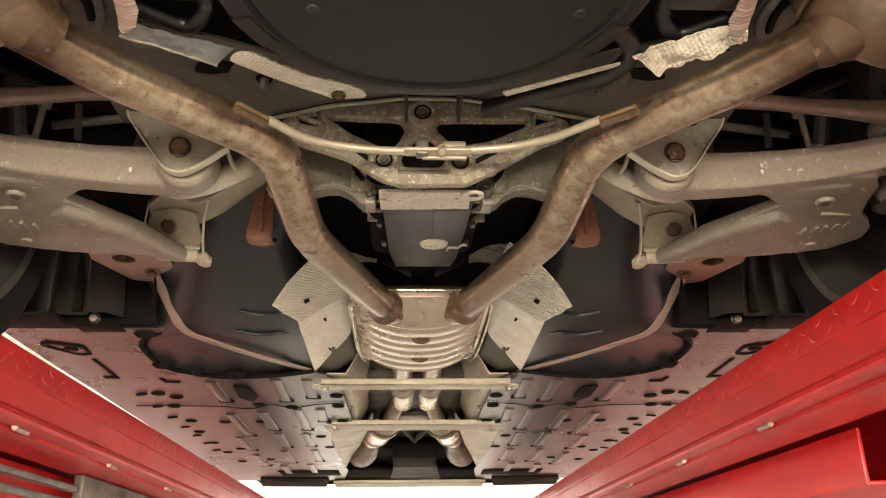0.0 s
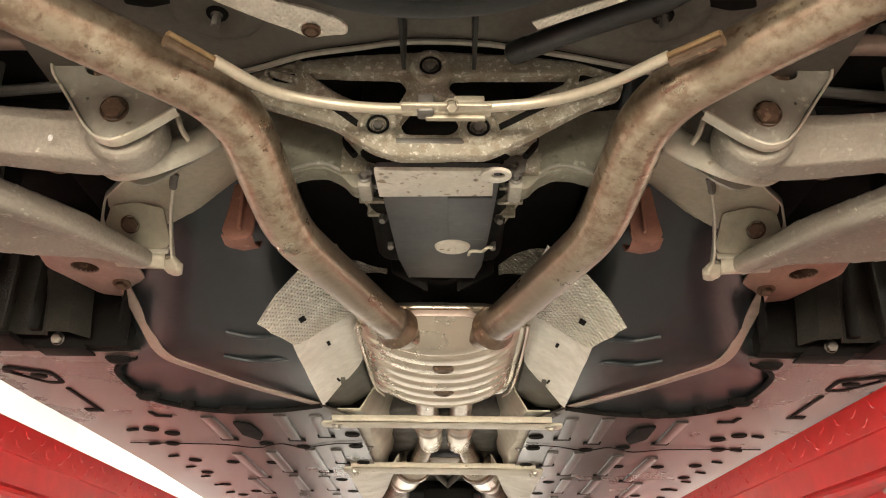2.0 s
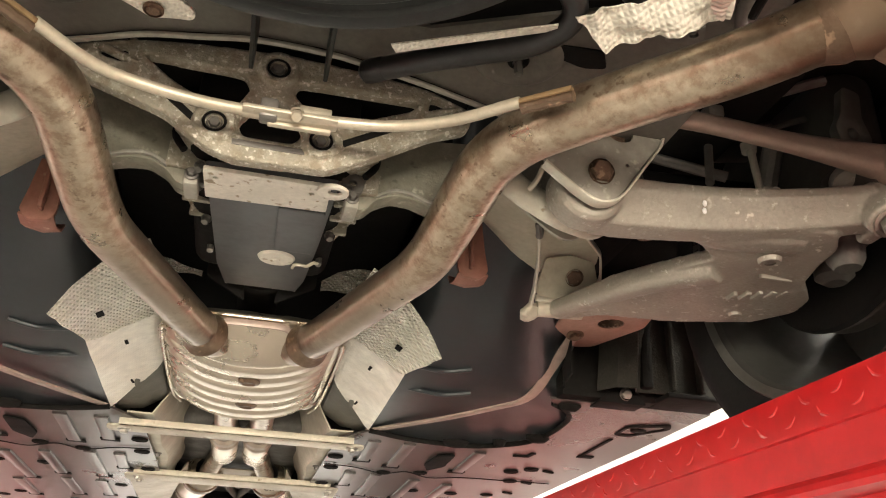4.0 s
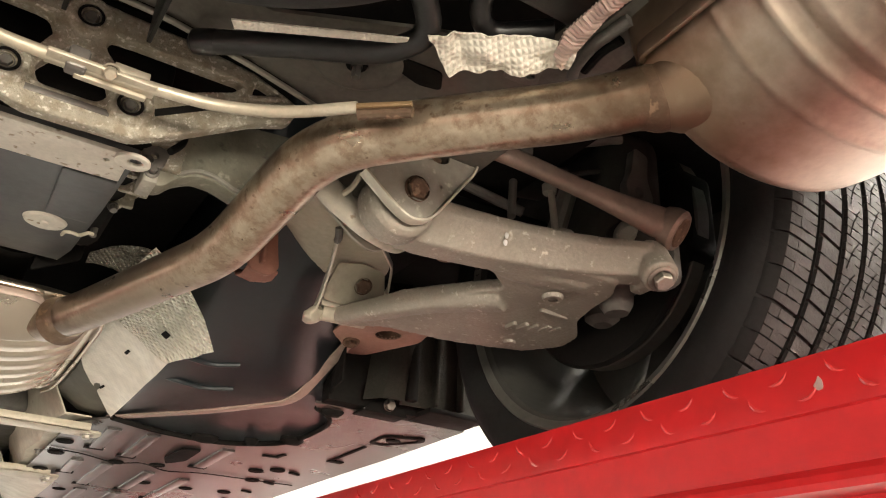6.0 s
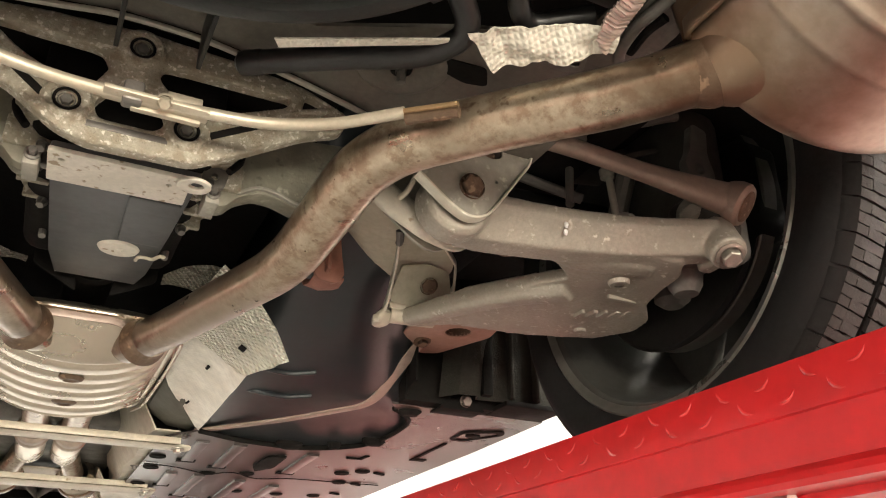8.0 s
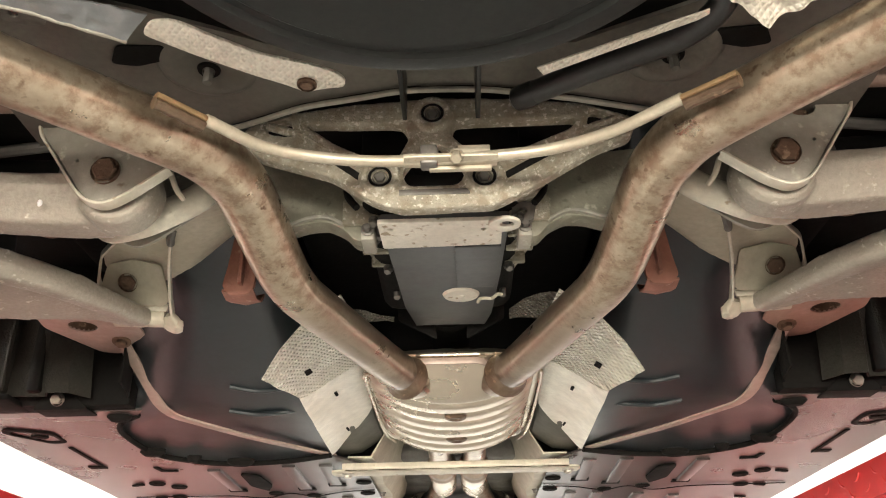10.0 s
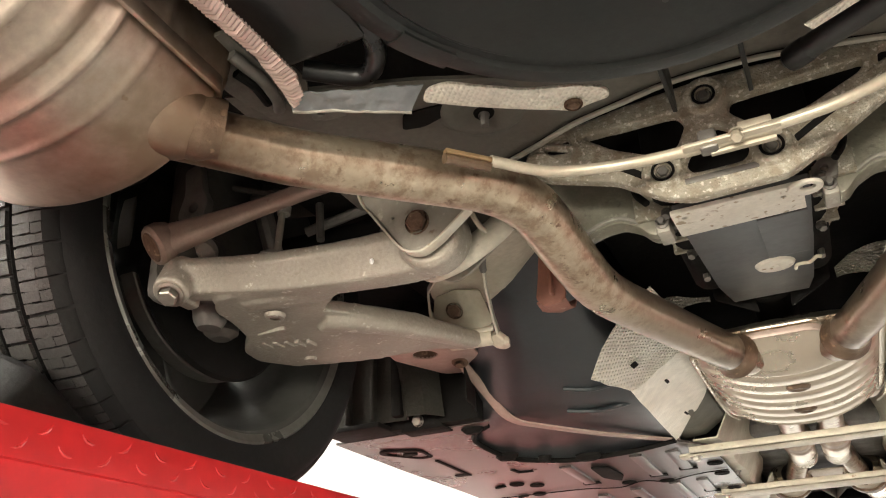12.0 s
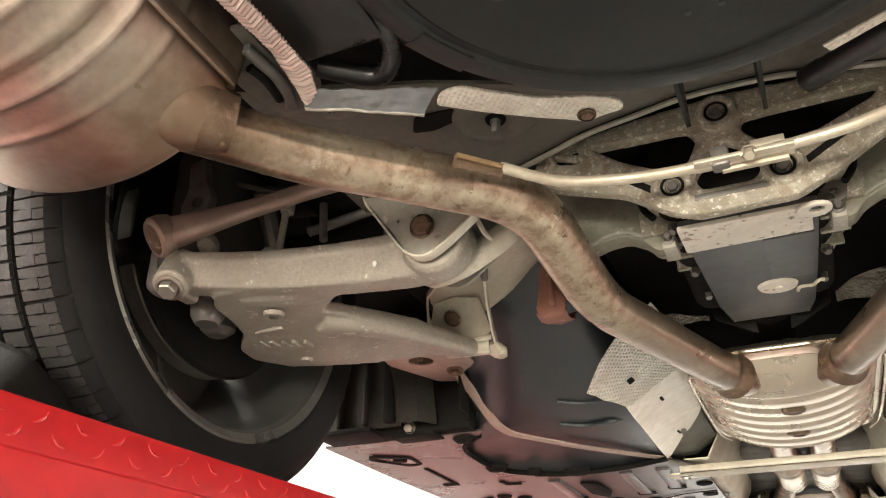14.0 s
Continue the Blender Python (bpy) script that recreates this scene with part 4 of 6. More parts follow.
        part("bolt", bolt_mesh((0.412, 1.730, 1.840), (0, -0.73, -0.68), 0.011, 1.05, 0.004), RUST, q, "rusty bush bolt", s)
        edge = [Vector(v) for v in ((0.398, 1.655, 1.868), (0.440, 1.702, 1.866), (0.451, 1.730, 1.842), (0.442, 1.757, 1.817), (0.366, 1.757, 1.814))]
        part("front_ear_rim", band(bend_path(edge, 0.008, 3), 0.003, 0.010), EDGE, q, "pale folded edge", s)
        rib = [Vector(v) for v in ((0.330, 1.640, 1.858), (0.350, 1.700, 1.845), (0.360, 1.745, 1.822), (0.362, 1.775, 1.797))]
        part("edge_rib", band(rib, 0.0035, 0.014), EDGE, ob, "thin pale edge rib", s)
        part("rib_weld", tube(smooth_path([(0.326, 1.632, 1.860), (0.330, 1.640, 1.853), (0.333, 1.650, 1.852)], 3), 0.005, 8), GREASE, ob, "", s)
        part("hook", sweep(bmesh.new(), smooth_path([(0.368, 1.762, 1.806), (0.362, 1.774, 1.797), (0.351, 1.778, 1.796)], 4), oblong(0.024, 0.012, 0.004, 3), scales=[0.8, 0.9, 1, 1.1, 1.15, 1.2, 1.15, 1, 0.8]), CREAM, ob, "pale hooked end", s)
        part("sleeve", tube([Vector((0.372, 1.770, 1.806)), Vector((0.435, 1.762, 1.806))], 0.013, 16), CREAM, ob, "pale bush sleeve", s)
        part("wire_clip", tube(smooth_path([(0.262, 1.445, 1.822), (0.257, 1.452, 1.808), (0.252, 1.462, 1.802)], 4), 0.0028, 8), CREAM, ob, "", s)
        rb = part("rust_bracket", plate(round_corners([(0.246, 1.920), (0.244, 1.822), (0.250, 1.812), (0.274, 1.810), (0.285, 1.822), (0.280, 1.850), (0.272, 1.920)], 0.005), [], plane_xz(1.712), 0.006, 0.002), REDRUST, ob, "red-brown hanging bracket", s)
        part("bracket_foot", sheet([[Vector((x, y, z + 0.002 * math.sin(x * 160))) for x in (0.245, 0.255, 0.265, 0.275, 0.285)] for y, z in ((1.713, 1.814), (1.735, 1.811), (1.760, 1.818), (1.772, 1.832))], 0.003), REDRUST, rb, "", s)
        part("bracket_fold", slab(0.258, 0.263, 1.700, 1.713, 1.822, 1.915, 0.0015), REDRUST, rb, "", s)
    return ob


subframe()


def differential():
    ob = thing("rear_differential", (0, 1.65, 1.80), "dark cast differential with a grey cover plate below", "differential")
    # housing coloured near-black for the shade above the cover plate
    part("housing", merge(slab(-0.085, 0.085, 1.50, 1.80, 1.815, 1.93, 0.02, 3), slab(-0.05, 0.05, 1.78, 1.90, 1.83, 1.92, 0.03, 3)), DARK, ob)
    tilt = plane_through((0.0, 1.494, 1.789), (1, 0, 0), (0, 1, 0.062))
    pl = [(-0.063, 0.0), (0.068, 0.0), (0.064, 0.16), (0.058, 0.30), (0.050, 0.345), (-0.044, 0.345), (-0.054, 0.27), (-0.060, 0.08)]
    cv = part("cover_plate", plate(round_corners(pl, 0.005), [], tilt @ Matrix.Translation((0, 0, 0.002)), 0.006, 0.0015), GREYPLATE, ob, "matt grey flat cover plate")
    part("pale_strip", plate(round_corners([(-0.064, -0.002), (0.060, -0.002), (0.061, 0.058), (-0.063, 0.062)], 0.003), [[(-0.052 + a, 0.014 + b) for a, b in circle(0.003, 8)], [(0.042 + a, 0.018 + b) for a, b in circle(0.003, 8)]], tilt @ Matrix.Translation((0, 0, -0.003)), 0.0045, 0.0008), PALEPLATE, cv, "speckled pale metal strip")
    tab = [(0.062 + a, 0.000 + b) for a, b in circle(0.016, 18)]
    part("eyelet_tab", plate(tab, [[(0.064 + a, -0.002 + b) for a, b in circle(0.007, 12)]], tilt @ Matrix.Translation((0, 0, -0.008)), 0.004, 0.001), PALEPLATE, cv, "pale eyelet tab")
    part("patch", plate(round_corners([(0.012, 0.066), (0.062, 0.066), (0.058, 0.19), (0.014, 0.19)], 0.004), [], tilt @ Matrix.Translation((0, 0, -0.0016)), 0.003, 0.0005), GREYPLATE, cv, "lighter grey patch")
    part("drain_plug", revolve([(0.0001, -0.004), (0.004, -0.004), (0.005, -0.002), (0.013, -0.003), (0.021, -0.002), (0.023, 0.001)], tilt @ Matrix.Translation((0.018, 0.222, 0.001)), 32), PALEPLATE, cv, "round pale drain plug")
    part("edge_notch", tube(smooth_path([(0.039, 1.728, 1.7985), (0.041, 1.718, 1.7985), (0.048, 1.716, 1.7985), (0.056, 1.718, 1.799), (0.063, 1.706, 1.799), (0.068, 1.709, 1.800)], 4), 0.0021, 8), CREAM, cv)
    part("bare_edge", tube([tilt @ Vector((x, 0.346, 0.004)) for x in (-0.044, 0.0, 0.050)], 0.0016, 8), PALEPLATE, cv, "bare bright lower edge")
    for s in (1, -1):
        # ribbed side casting that slants down to the cover's edge
        web = [(0.070, 1.500), (0.104, 1.512), (0.112, 1.585), (0.096, 1.660), (0.074, 1.735), (0.064, 1.735), (0.066, 1.600)]
        wb = plate(round_corners(web, 0.006), [], plane_xy(1.818), 0.014, 0.003)
        for v in wb.verts:
            v.co.z += 0.35 * max(0, v.co.x - 0.068) + 0.06 * max(0, v.co.y - 1.50)
        ribs = [slab(0.066, 0.108 - 0.006 * i, 1.528 + 0.040 * i, 1.535 + 0.040 * i, 1.806 + 0.003 * i, 1.835 + 0.002 * i, 0.0015) for i in range(4)]
        cs = part("side_casting", merge(wb, *ribs), CAST, ob, "stained ribbed side casting", s)
        part("foot_pin", tube([Vector((0.066, 1.725, 1.806)), Vector((0.067, 1.732, 1.824)), Vector((0.068, 1.740, 1.842))], 0.0040, 10), GREASE, cs, "", s)
        part("clamp_ear", plate(round_corners([(0.066, 1.800), (0.090, 1.802), (0.094, 1.822), (0.070, 1.826)], 0.004), [[(0.080 + a, 1.813 + b) for a, b in circle(0.004, 10)]], plane_xz(1.522 if s > 0 else 1.548), 0.008, 0.0015), GREASE, cs, "", s)
        for x, y, z in ((0.074, 1.522, 1.806), (0.078, 1.575, 1.812), (0.070, 1.650, 1.812)):
            part("bolt", bolt_mesh((x, y, z), (0.2, -0.5, -1), 0.0045, 1.3), GREASE, cs, "", s)
        part("breather_pipe", tube(smooth_path([(0.098, 1.560, 1.870), (0.104, 1.530, 1.850), (0.100, 1.512, 1.828), (0.090, 1.505, 1.812)], 5), 0.0038, 10), DARK, ob, "", s)
    part("flange", revolve([(0.0001, 0), (0.045, 0), (0.045, 0.02), (0.03, 0.03), (0.03, 0.12)], axis_frame((0, 1.88, 1.87), (0, 1, 0)), 28), DARK, ob, "round prop shaft flange")
    for s in (1, -1):
        part("side_bracket", plate(round_corners([(0.02, 1.80), (0.075, 1.83), (0.075, 1.87), (0.03, 1.87)], 0.006), [[(0.05 + a, 1.838 + b) for a, b in circle(0.004, 8)]], plane_xz(1.86), 0.006, 0.001), DARK, ob, "", s)
        part("drive_shaft", tube([Vector((0.08, 1.60, 1.905)), Vector((0.64, 1.558, 1.906))], 0.016, 14), DARK, ob, "", s)
    return ob


differential()


# ---- suspension ----
def lower_arm(s, side):
    ob = thing("lower_control_arm", (s * 0.45, 1.55, 1.76), "grey cast aluminium lower control arm, two-legged", "suspension arm", "lower control arms")
    web = [(0.44, 1.44), (0.56, 1.40), (0.582, 1.43), (0.588, 1.47), (0.602, 1.515), (0.636, 1.552), (0.643, 1.592), (0.611, 1.640), (0.551, 1.668), (0.500, 1.690), (0.445, 1.725), (0.405, 1.782), (0.386, 1.770), (0.408, 1.70), (0.424, 1.635), (0.448, 1.583), (0.470, 1.538), (0.486, 1.507), (0.455, 1.488), (0.42, 1.468)]
    bm = plate(round_corners(web, 0.010), [], plane_xy(1.770), 0.016, 0.003)
    for v in bm.verts:
        v.co.z += 0.026 * min(1, max(0, (0.52 - v.co.x) / 0.12)) - 0.004 * min(1, max(0, (v.co.x - 0.54) / 0.08))
    rear = smooth_path([(0.330, 1.472, 1.806), (0.36, 1.469, 1.803), (0.41, 1.458, 1.800), (0.47, 1.439, 1.797), (0.53, 1.410, 1.793), (0.586, 1.374, 1.790)], 6)
    leg = sweep(bmesh.new(), rear, round_corners([(0.027, 0.021), (0.027, 0.007), (0.006, -0.023), (-0.026, -0.023), (-0.026, 0.021)], 0.003, 3), scales=[1.10 - 0.010 * i for i in range(31)])
    eye = revolve([(0.022, -0.026), (0.034, -0.026), (0.0385, -0.020), (0.0385, 0.006), (0.034, 0.012), (0.022, 0.012), (0.022, -0.026)], axis_frame((0.314, 1.472, 1.810), (0, 1, 0)), 40)
    d = Vector((-0.15, -0.5, -0.85)).normalized()
    c = Vector((0.587, 1.370, 1.788))
    boss = merge(revolve([(0.0001, 0.026), (0.0185, 0.026), (0.0200, 0.024), (0.0205, -0.02), (0.0001, -0.02)], axis_frame(c, d), 28), slab(0.588, 0.606, 1.378, 1.412, 1.768, 1.790, 0.004))
    fillet = sweep(bmesh.new(), smooth_path([(0.43, 1.466, 1.799), (0.48, 1.468, 1.792), (0.55, 1.438, 1.784)], 5), oblong(0.040, 0.032, 0.012, 4))
    ridge = sweep(bmesh.new(), smooth_path([(0.398, 1.762, 1.803), (0.424, 1.685, 1.797), (0.455, 1.605, 1.790), (0.505, 1.535, 1.784)], 6), oblong(0.036, 0.032, 0.013, 4), scales=[0.75 + 0.02 * i for i in range(19)])
    cast(part("casting", merge(bm, leg, eye, boss, fillet, ridge), ALU, ob, "", s, 0.9), 0.0022, 2)
    part("rubber_bush", revolve([(0.0001, -0.022), (0.024, -0.022), (0.024, 0.01)], axis_frame((0.314, 1.472, 1.810), (0, 1, 0)), 28), BLACK, ob, "", s)
    part("outer_bolt", bolt_mesh(c + d * 0.0265, d, 0.0105, 1.45, 0.010), STEEL, ob, "bright hexagon bolt", s)
    part("web_boss", revolve([(0.006, -0.003), (0.011, -0.003), (0.013, 0.002)], pose(0.532, 1.476, 1.769), 20), ALU, ob, "", s)
    part("web_boss", revolve([(0.0001, -0.002), (0.007, -0.002), (0.009, 0.002)], pose(0.58, 1.622, 1.767), 16), ALU, ob, "", s)
    for i in range(6):
        x0, y0 = 0.545 + 0.0125 * i, 1.566 - 0.0065 * i
        part("cast_mark", slab(x0, x0 + 0.0045 + 0.002 * (i % 2), y0, y0 + 0.020, 1.7664, 1.772, 0.001), ALU, ob, "", s)
    part("cast_mark", slab(0.545, 0.585, 1.512, 1.517, 1.7666, 1.772, 0.001), ALU, ob, "", s)
    marks = ((0.432, 1.807), (0.430, 1.798), (0.4285, 1.789)) if s > 0 else ((0.378, 1.788),)
    for x, z in marks:
        part("chalk_mark", revolve([(0.0001, -0.0025), (0.002, -0.002), (0.003, 0.0), (0.0001, 0.0025)], axis_frame((x, 1.4285 if s > 0 else 1.4375, z), (0.2, 1, 0)) @ Matrix.Diagonal((0.8, 1.3, 1, 1)), 10), WHITE, ob, "white chalk mark", s)
    part("lower_joint", revolve([(0.0001, -0.024), (0.014, -0.024), (0.020, -0.014), (0.022, 0.0), (0.026, 0.004), (0.026, 0.03), (0.0001, 0.03)], pose(0.618, 1.462, 1.790), 28), GREASE, ob, "", s)
    part("second_joint", revolve([(0.0001, -0.012), (0.012, -0.012), (0.022, -0.004), (0.022, 0.03), (0.0001, 0.03)], pose(0.645, 1.515, 1.786), 28), GREASE, ob, "", s)
    return ob


def toe_link(s, side):
    ob = thing("toe_link", (s * 0.45, 1.37, 1.85), "brown rusty steel toe link with ball joint", "suspension link", "toe links")
    path = smooth_path([(0.26, 1.43, 1.888), (0.40, 1.405, 1.880), (0.50, 1.385, 1.860), (0.587, 1.355, 1.832)], 8)
    part("rod", sweep(bmesh.new(), path, oblong(0.020, 0.024, 0.008, 4), scales=[0.78 + 0.10 * i / 24 + 0.62 * max(0, (i - 15) / 9) ** 1.6 for i in range(25)]), LINKM, ob, "", s)
    jd = Vector((0.50, -0.62, -0.60)).normalized()
    jo = Vector((0.600, 1.352, 1.829))
    part("ball_joint", revolve([(0.0001, -0.020), (0.014, -0.019), (0.021, -0.012), (0.0245, -0.002), (0.0245, 0.008), (0.0215, 0.012), (0.0001, 0.011)], axis_frame(jo, jd), 32), LINKM, ob, "rusty round ball joint", s)
    part("joint_cap", revolve([(0.0001, 0.0150), (0.012, 0.0148), (0.0165, 0.0135), (0.0185, 0.0110), (0.0195, 0.006)], axis_frame(jo, jd), 28), RUST, ob, "dark rusty joint cap", s)
    part("boot", revolve([(0.012, 0), (0.018, 0.010), (0.016, 0.020), (0.010, 0.028)], axis_frame((0.588, 1.372, 1.838), (0.1, 0.9, -0.2)), 20), KHAKI, ob, "", s)
    return ob


def knuckle(s, side):
    ob = thing("wheel_knuckle", (s * 0.62, 1.52, 1.85), "greasy wheel carrier with arms and pipes, shade in its dark colour", "wheel carrier", "wheel carriers")
    part("carrier", merge(slab(0.585, 0.66, 1.40, 1.64, 1.80, 2.0, 0.03, 3), slab(0.575, 0.62, 1.36, 1.44, 1.79, 1.86, 0.015, 3)), SHADE, ob, "", s)
    part("upper_arm", tube(smooth_path([(0.36, 1.60, 1.955), (0.47, 1.58, 1.965), (0.62, 1.55, 1.975)], 6), 0.018, 12), SHADE, ob, "", s)
    lug = [(-0.018, -0.030), (0.014, -0.034), (0.020, -0.010), (0.012, 0.016), (0.016, 0.050), (-0.006, 0.056), (-0.014, 0.018), (-0.024, 0.0)]
    part("lug", plate(round_corners([(0.60 + a, 1.899 + b) for a, b in lug], 0.006), [[(0.597 + a, 1.893 + b) for a, b in circle(0.007, 12)]], plane_xz(1.392), 0.012, 0.002), GREASE, ob, "grey cast lug with a hole", s)
    part("joint_boot", revolve([(0.0001, -0.019), (0.010, -0.018), (0.019, -0.008), (0.0205, 0.004), (0.015, 0.016), (0.0001, 0.020)], axis_frame((0.584, 1.397, 1.832), (0.3, 0.5, 0.8)), 24), KHAKI, ob, "dusty grey joint boot", s)
    part("stud", tube([Vector((0.586, 1.393, 1.822)), Vector((0.593, 1.393, 1.802))], 0.006, 12), STEEL, ob, "", s)
    part("drop_rod", tube([Vector((0.50, 1.445, 1.905)), Vector((0.50, 1.437, 1.88)), Vector((0.50, 1.430, 1.815))], 0.0042, 10), KHAKI, ob, "", s)
    part("rod_end", revolve([(0.0001, -0.009), (0.008, -0.006), (0.009, 0.004), (0.0001, 0.009)], pose(0.50, 1.440, 1.886), 14), KHAKI, ob, "", s)
    part("rod_ring", revolve([(0.005, -0.005), (0.011, -0.005), (0.011, 0.006), (0.005, 0.006)], axis_frame((0.50, 1.417, 1.812), (0.3, -0.8, -0.5)), 18), KHAKI, ob, "", s)
    part("hub_casting", slab(0.59, 0.64, 1.37, 1.41, 1.775, 1.84, 0.014, 3), GREASE, ob, "", s)
    for a, b, r in (((0.44, 1.55, 1.93), (0.53, 1.53, 1.905), 0.007), ((0.46, 1.50, 1.955), (0.58, 1.48, 1.94), 0.009), ((0.47, 1.47, 1.90), (0.46, 1.46, 1.845), 0.005), ((0.555, 1.50, 1.86), (0.56, 1.47, 1.93), 0.012)):
        part("linkage", tube([Vector(a), Vector(b)], r, 10), GREASE, ob, "", s)
    part("wiring_clip", slab(0.45, 0.47, 1.43, 1.45, 1.915, 1.93, 0.003), GREASE, ob, "", s)
    part("damper", tube([Vector((0.40, 1.50, 1.80)), Vector((0.375, 1.49, 1.97))], 0.008, 12), GREASE, ob, "", s)
    part("damper_foot", revolve([(0.0001, -0.012), (0.012, -0.010), (0.012, 0.012), (0.007, 0.02)], pose(0.40, 1.50, 1.80), 16), RUST, ob, "", s)
    for i, (y, z) in enumerate(((1.44, 1.93), (1.50, 1.96), (1.60, 1.94), (1.40, 1.955))):
        part("brake_pipe", tube(smooth_path([(0.42, y, z), (0.50, y + 0.02, z - 0.012), (0.58, y, z + 0.01)], 5), 0.004 + 0.002 * (i % 2), 8), GREASE if i % 2 else SHADE, ob, "", s)
    return ob


def wheel(s, side):
    """A tyre with grooved ribs and cut blocks on a deep barrel rim with spokes."""
    cy, cz, R, x0, x1 = 1.558, 1.908, 0.328, 0.648, 0.876
    ob = thing("road_wheel", (s * 0.76, cy, 1.58), "black road tyre on a dark alloy wheel, resting on the runway", "wheel", "rear wheels")
    fm = axis_frame((0, cy, cz), (1, 0, 0))
    w = x1 - x0
    prof = [(0.250, x0 + 0.004), (0.257, x0 - 0.001), (0.264, x0 - 0.0035), (0.272, x0 - 0.0055), (0.282, x0 - 0.0065), (0.292, x0 - 0.006), (0.300, x0 - 0.003), (0.307, x0 + 0.002), (0.312, x0 + 0.008), (0.316, x0 + 0.014)]
    grooves = [0.26, 0.43, 0.60, 0.775]
    tread = [(0.3205, x0 + 0.02)]
    for g in grooves:
        c = x0 + g * w
        tread += [(0.3235 - 0.004 * abs(g - 0.5), c - 0.0045), (0.3135, c - 0.0035), (0.3135, c + 0.0035), (0.3235 - 0.004 * abs(g - 0.5), c + 0.0045)]
    prof += tread + [(0.3205, x1 - 0.02), (0.316, x1 - 0.014), (0.308, x1 - 0.002), (0.285, x1 + 0.004), (0.250, x1 - 0.004), (0.243, x1 - 0.012), (0.243, x0 + 0.012), (0.250, x0 + 0.004)]
    t = part("tyre", revolve(prof, fm, 128), RUBBER, ob, "", s, 0.7)
    # tread blocks: short cross bars with wavy edges, parted by grooves and fine sipes
    def skin(x):
        return float(np.interp(x, [x0 + 0.003, x0 + 0.009, x0 + 0.016, x0 + 0.028, x0 + 0.07, 0.5 * (x0 + x1), x1 - 0.03, x1 - 0.012, x1 - 0.003], [0.3070, 0.3160, 0.3218, 0.3252, 0.3275, 0.3284, 0.3255, 0.3205, 0.309]))

    def bar(bm, low, high):
        """One bar of rubber between two edges, given as (x, angle) points."""
        grid = []
        for edge in (low, high):
            for depth in (0.010, 0.0):
                grid.append([bm.verts.new((x, cy + (skin(x) - depth) * math.sin(th), cz + (skin(x) - depth) * math.cos(th))) for x, th in edge])
        la, lb, ha, hb = grid
        for i in range(len(low) - 1):
            bm.faces.new((lb[i], lb[i + 1], hb[i + 1], hb[i]))
            bm.faces.new((la[i], la[i + 1], lb[i + 1], lb[i]))
            bm.faces.new((ha[i], ha[i + 1], hb[i + 1], hb[i]))
        for i in (0, -1):
            bm.faces.new((la[i], lb[i], hb[i], ha[i]))

    blocks, shoulder = bmesh.new(), bmesh.new()
    edges = [x0 + 0.017] + [x0 + g * w + e for g in grooves for e in (-0.0052, 0.0052)] + [x1 - 0.014]
    pitch = 2 * math.pi / 56
    rng = random.Random(5)
    lean = -0.22 if s > 0 else 0.05
    # for each rib: bars a block, slant over the rib, and whether a hooked groove crosses it
    for rib, (bars, slant, hook) in enumerate(((3, lean, False), (2, lean, False), (4, 0.7 * lean, True), (4, 0.7 * lean, True), (3, lean, False))):
        a, b = edges[2 * rib], edges[2 * rib + 1]
        for k in range(56):
            start = k + 0.35 * rib + rng.uniform(-0.03, 0.03)
            step = 0.035
            for q in range(bars):
                f0 = (q + (0.17 if q == 0 and not hook else 0.050)) / bars
                f1 = (q + 0.950) / bars
                kink = 0.35 + 0.3 * ((q + k) % 2)

                def edge_line(f, xa, xb, wave):
                    pts = []
                    for j in range(6):
                        u = xa + (xb - xa) * j / 5
                        v = (u - a) / (b - a)
                        wob = wave * step * ((1 if v > kink else 0) + 0.25 * math.sin(v * 19 + q))
                        pts.append((u, pitch * (start + f + slant * v + wob)))
                    return pts

                w0, w1 = (0 if q == 0 else 1), (0 if q == bars - 1 else 1)
                if hook:
                    c0, c1 = a + (b - a) * (0.20 + 0.60 * f0 ** 1.6), a + (b - a) * (0.20 + 0.60 * f1 ** 1.6)
                    bar(blocks, edge_line(f0, a, c0 - 0.001, w0), edge_line(f1, a, c1 - 0.001, w1))
                    bar(blocks, edge_line(f0, c0 + 0.001, b, w0), edge_line(f1, c1 + 0.001, b, w1))
                elif rib == 1 or (q + k) % 2:
                    bar(blocks, edge_line(f0, a, b, w0), edge_line(f1, a, b, w1))
                else:
                    c = a + (b - a) * kink
                    bar(blocks, edge_line(f0, a, c - 0.0004, w0), edge_line(f1, a, c - 0.0004, w1))
                    bar(blocks, edge_line(f0, c + 0.0004, b, w0), edge_line(f1, c + 0.0004, b, w1))
            # the block's shoulder, running down into the side wall
            if rib == 0:
                bar(shoulder, [(x0 + 0.0045 + 0.0125 * j / 4, pitch * (start + 0.06)) for j in range(5)], [(x0 + 0.0045 + 0.0125 * j / 4, pitch * (start + 0.99)) for j in range(5)])
    for bm in (blocks, shoulder):
        bmesh.ops.recalc_face_normals(bm, faces=bm.faces)
    tagged(part("tread", blocks, TREAD, t, "dusty worn tread blocks with fine sipes", s, 0), kind="stuff")
    tagged(part("shoulder", shoulder, RUBBER, t, "", s, 0.6), kind="stuff")
    r = part("rim", revolve([(0.241, x0 + 0.004), (0.252, x0 - 0.002), (0.256, x0 + 0.002), (0.256, x0 + 0.008)], fm, 96), RIMLIP, ob, "dull grey rim lip", s)
    part("barrel", revolve([(0.250, x0 + 0.002), (0.243, x0 + 0.008), (0.236, x0 + 0.012), (0.229, x0 + 0.06), (0.220, x1 - 0.05), (0.216, x1 - 0.01), (0.232, x1 + 0.002), (0.24, x1)], fm, 96), RIM, r, "", s)
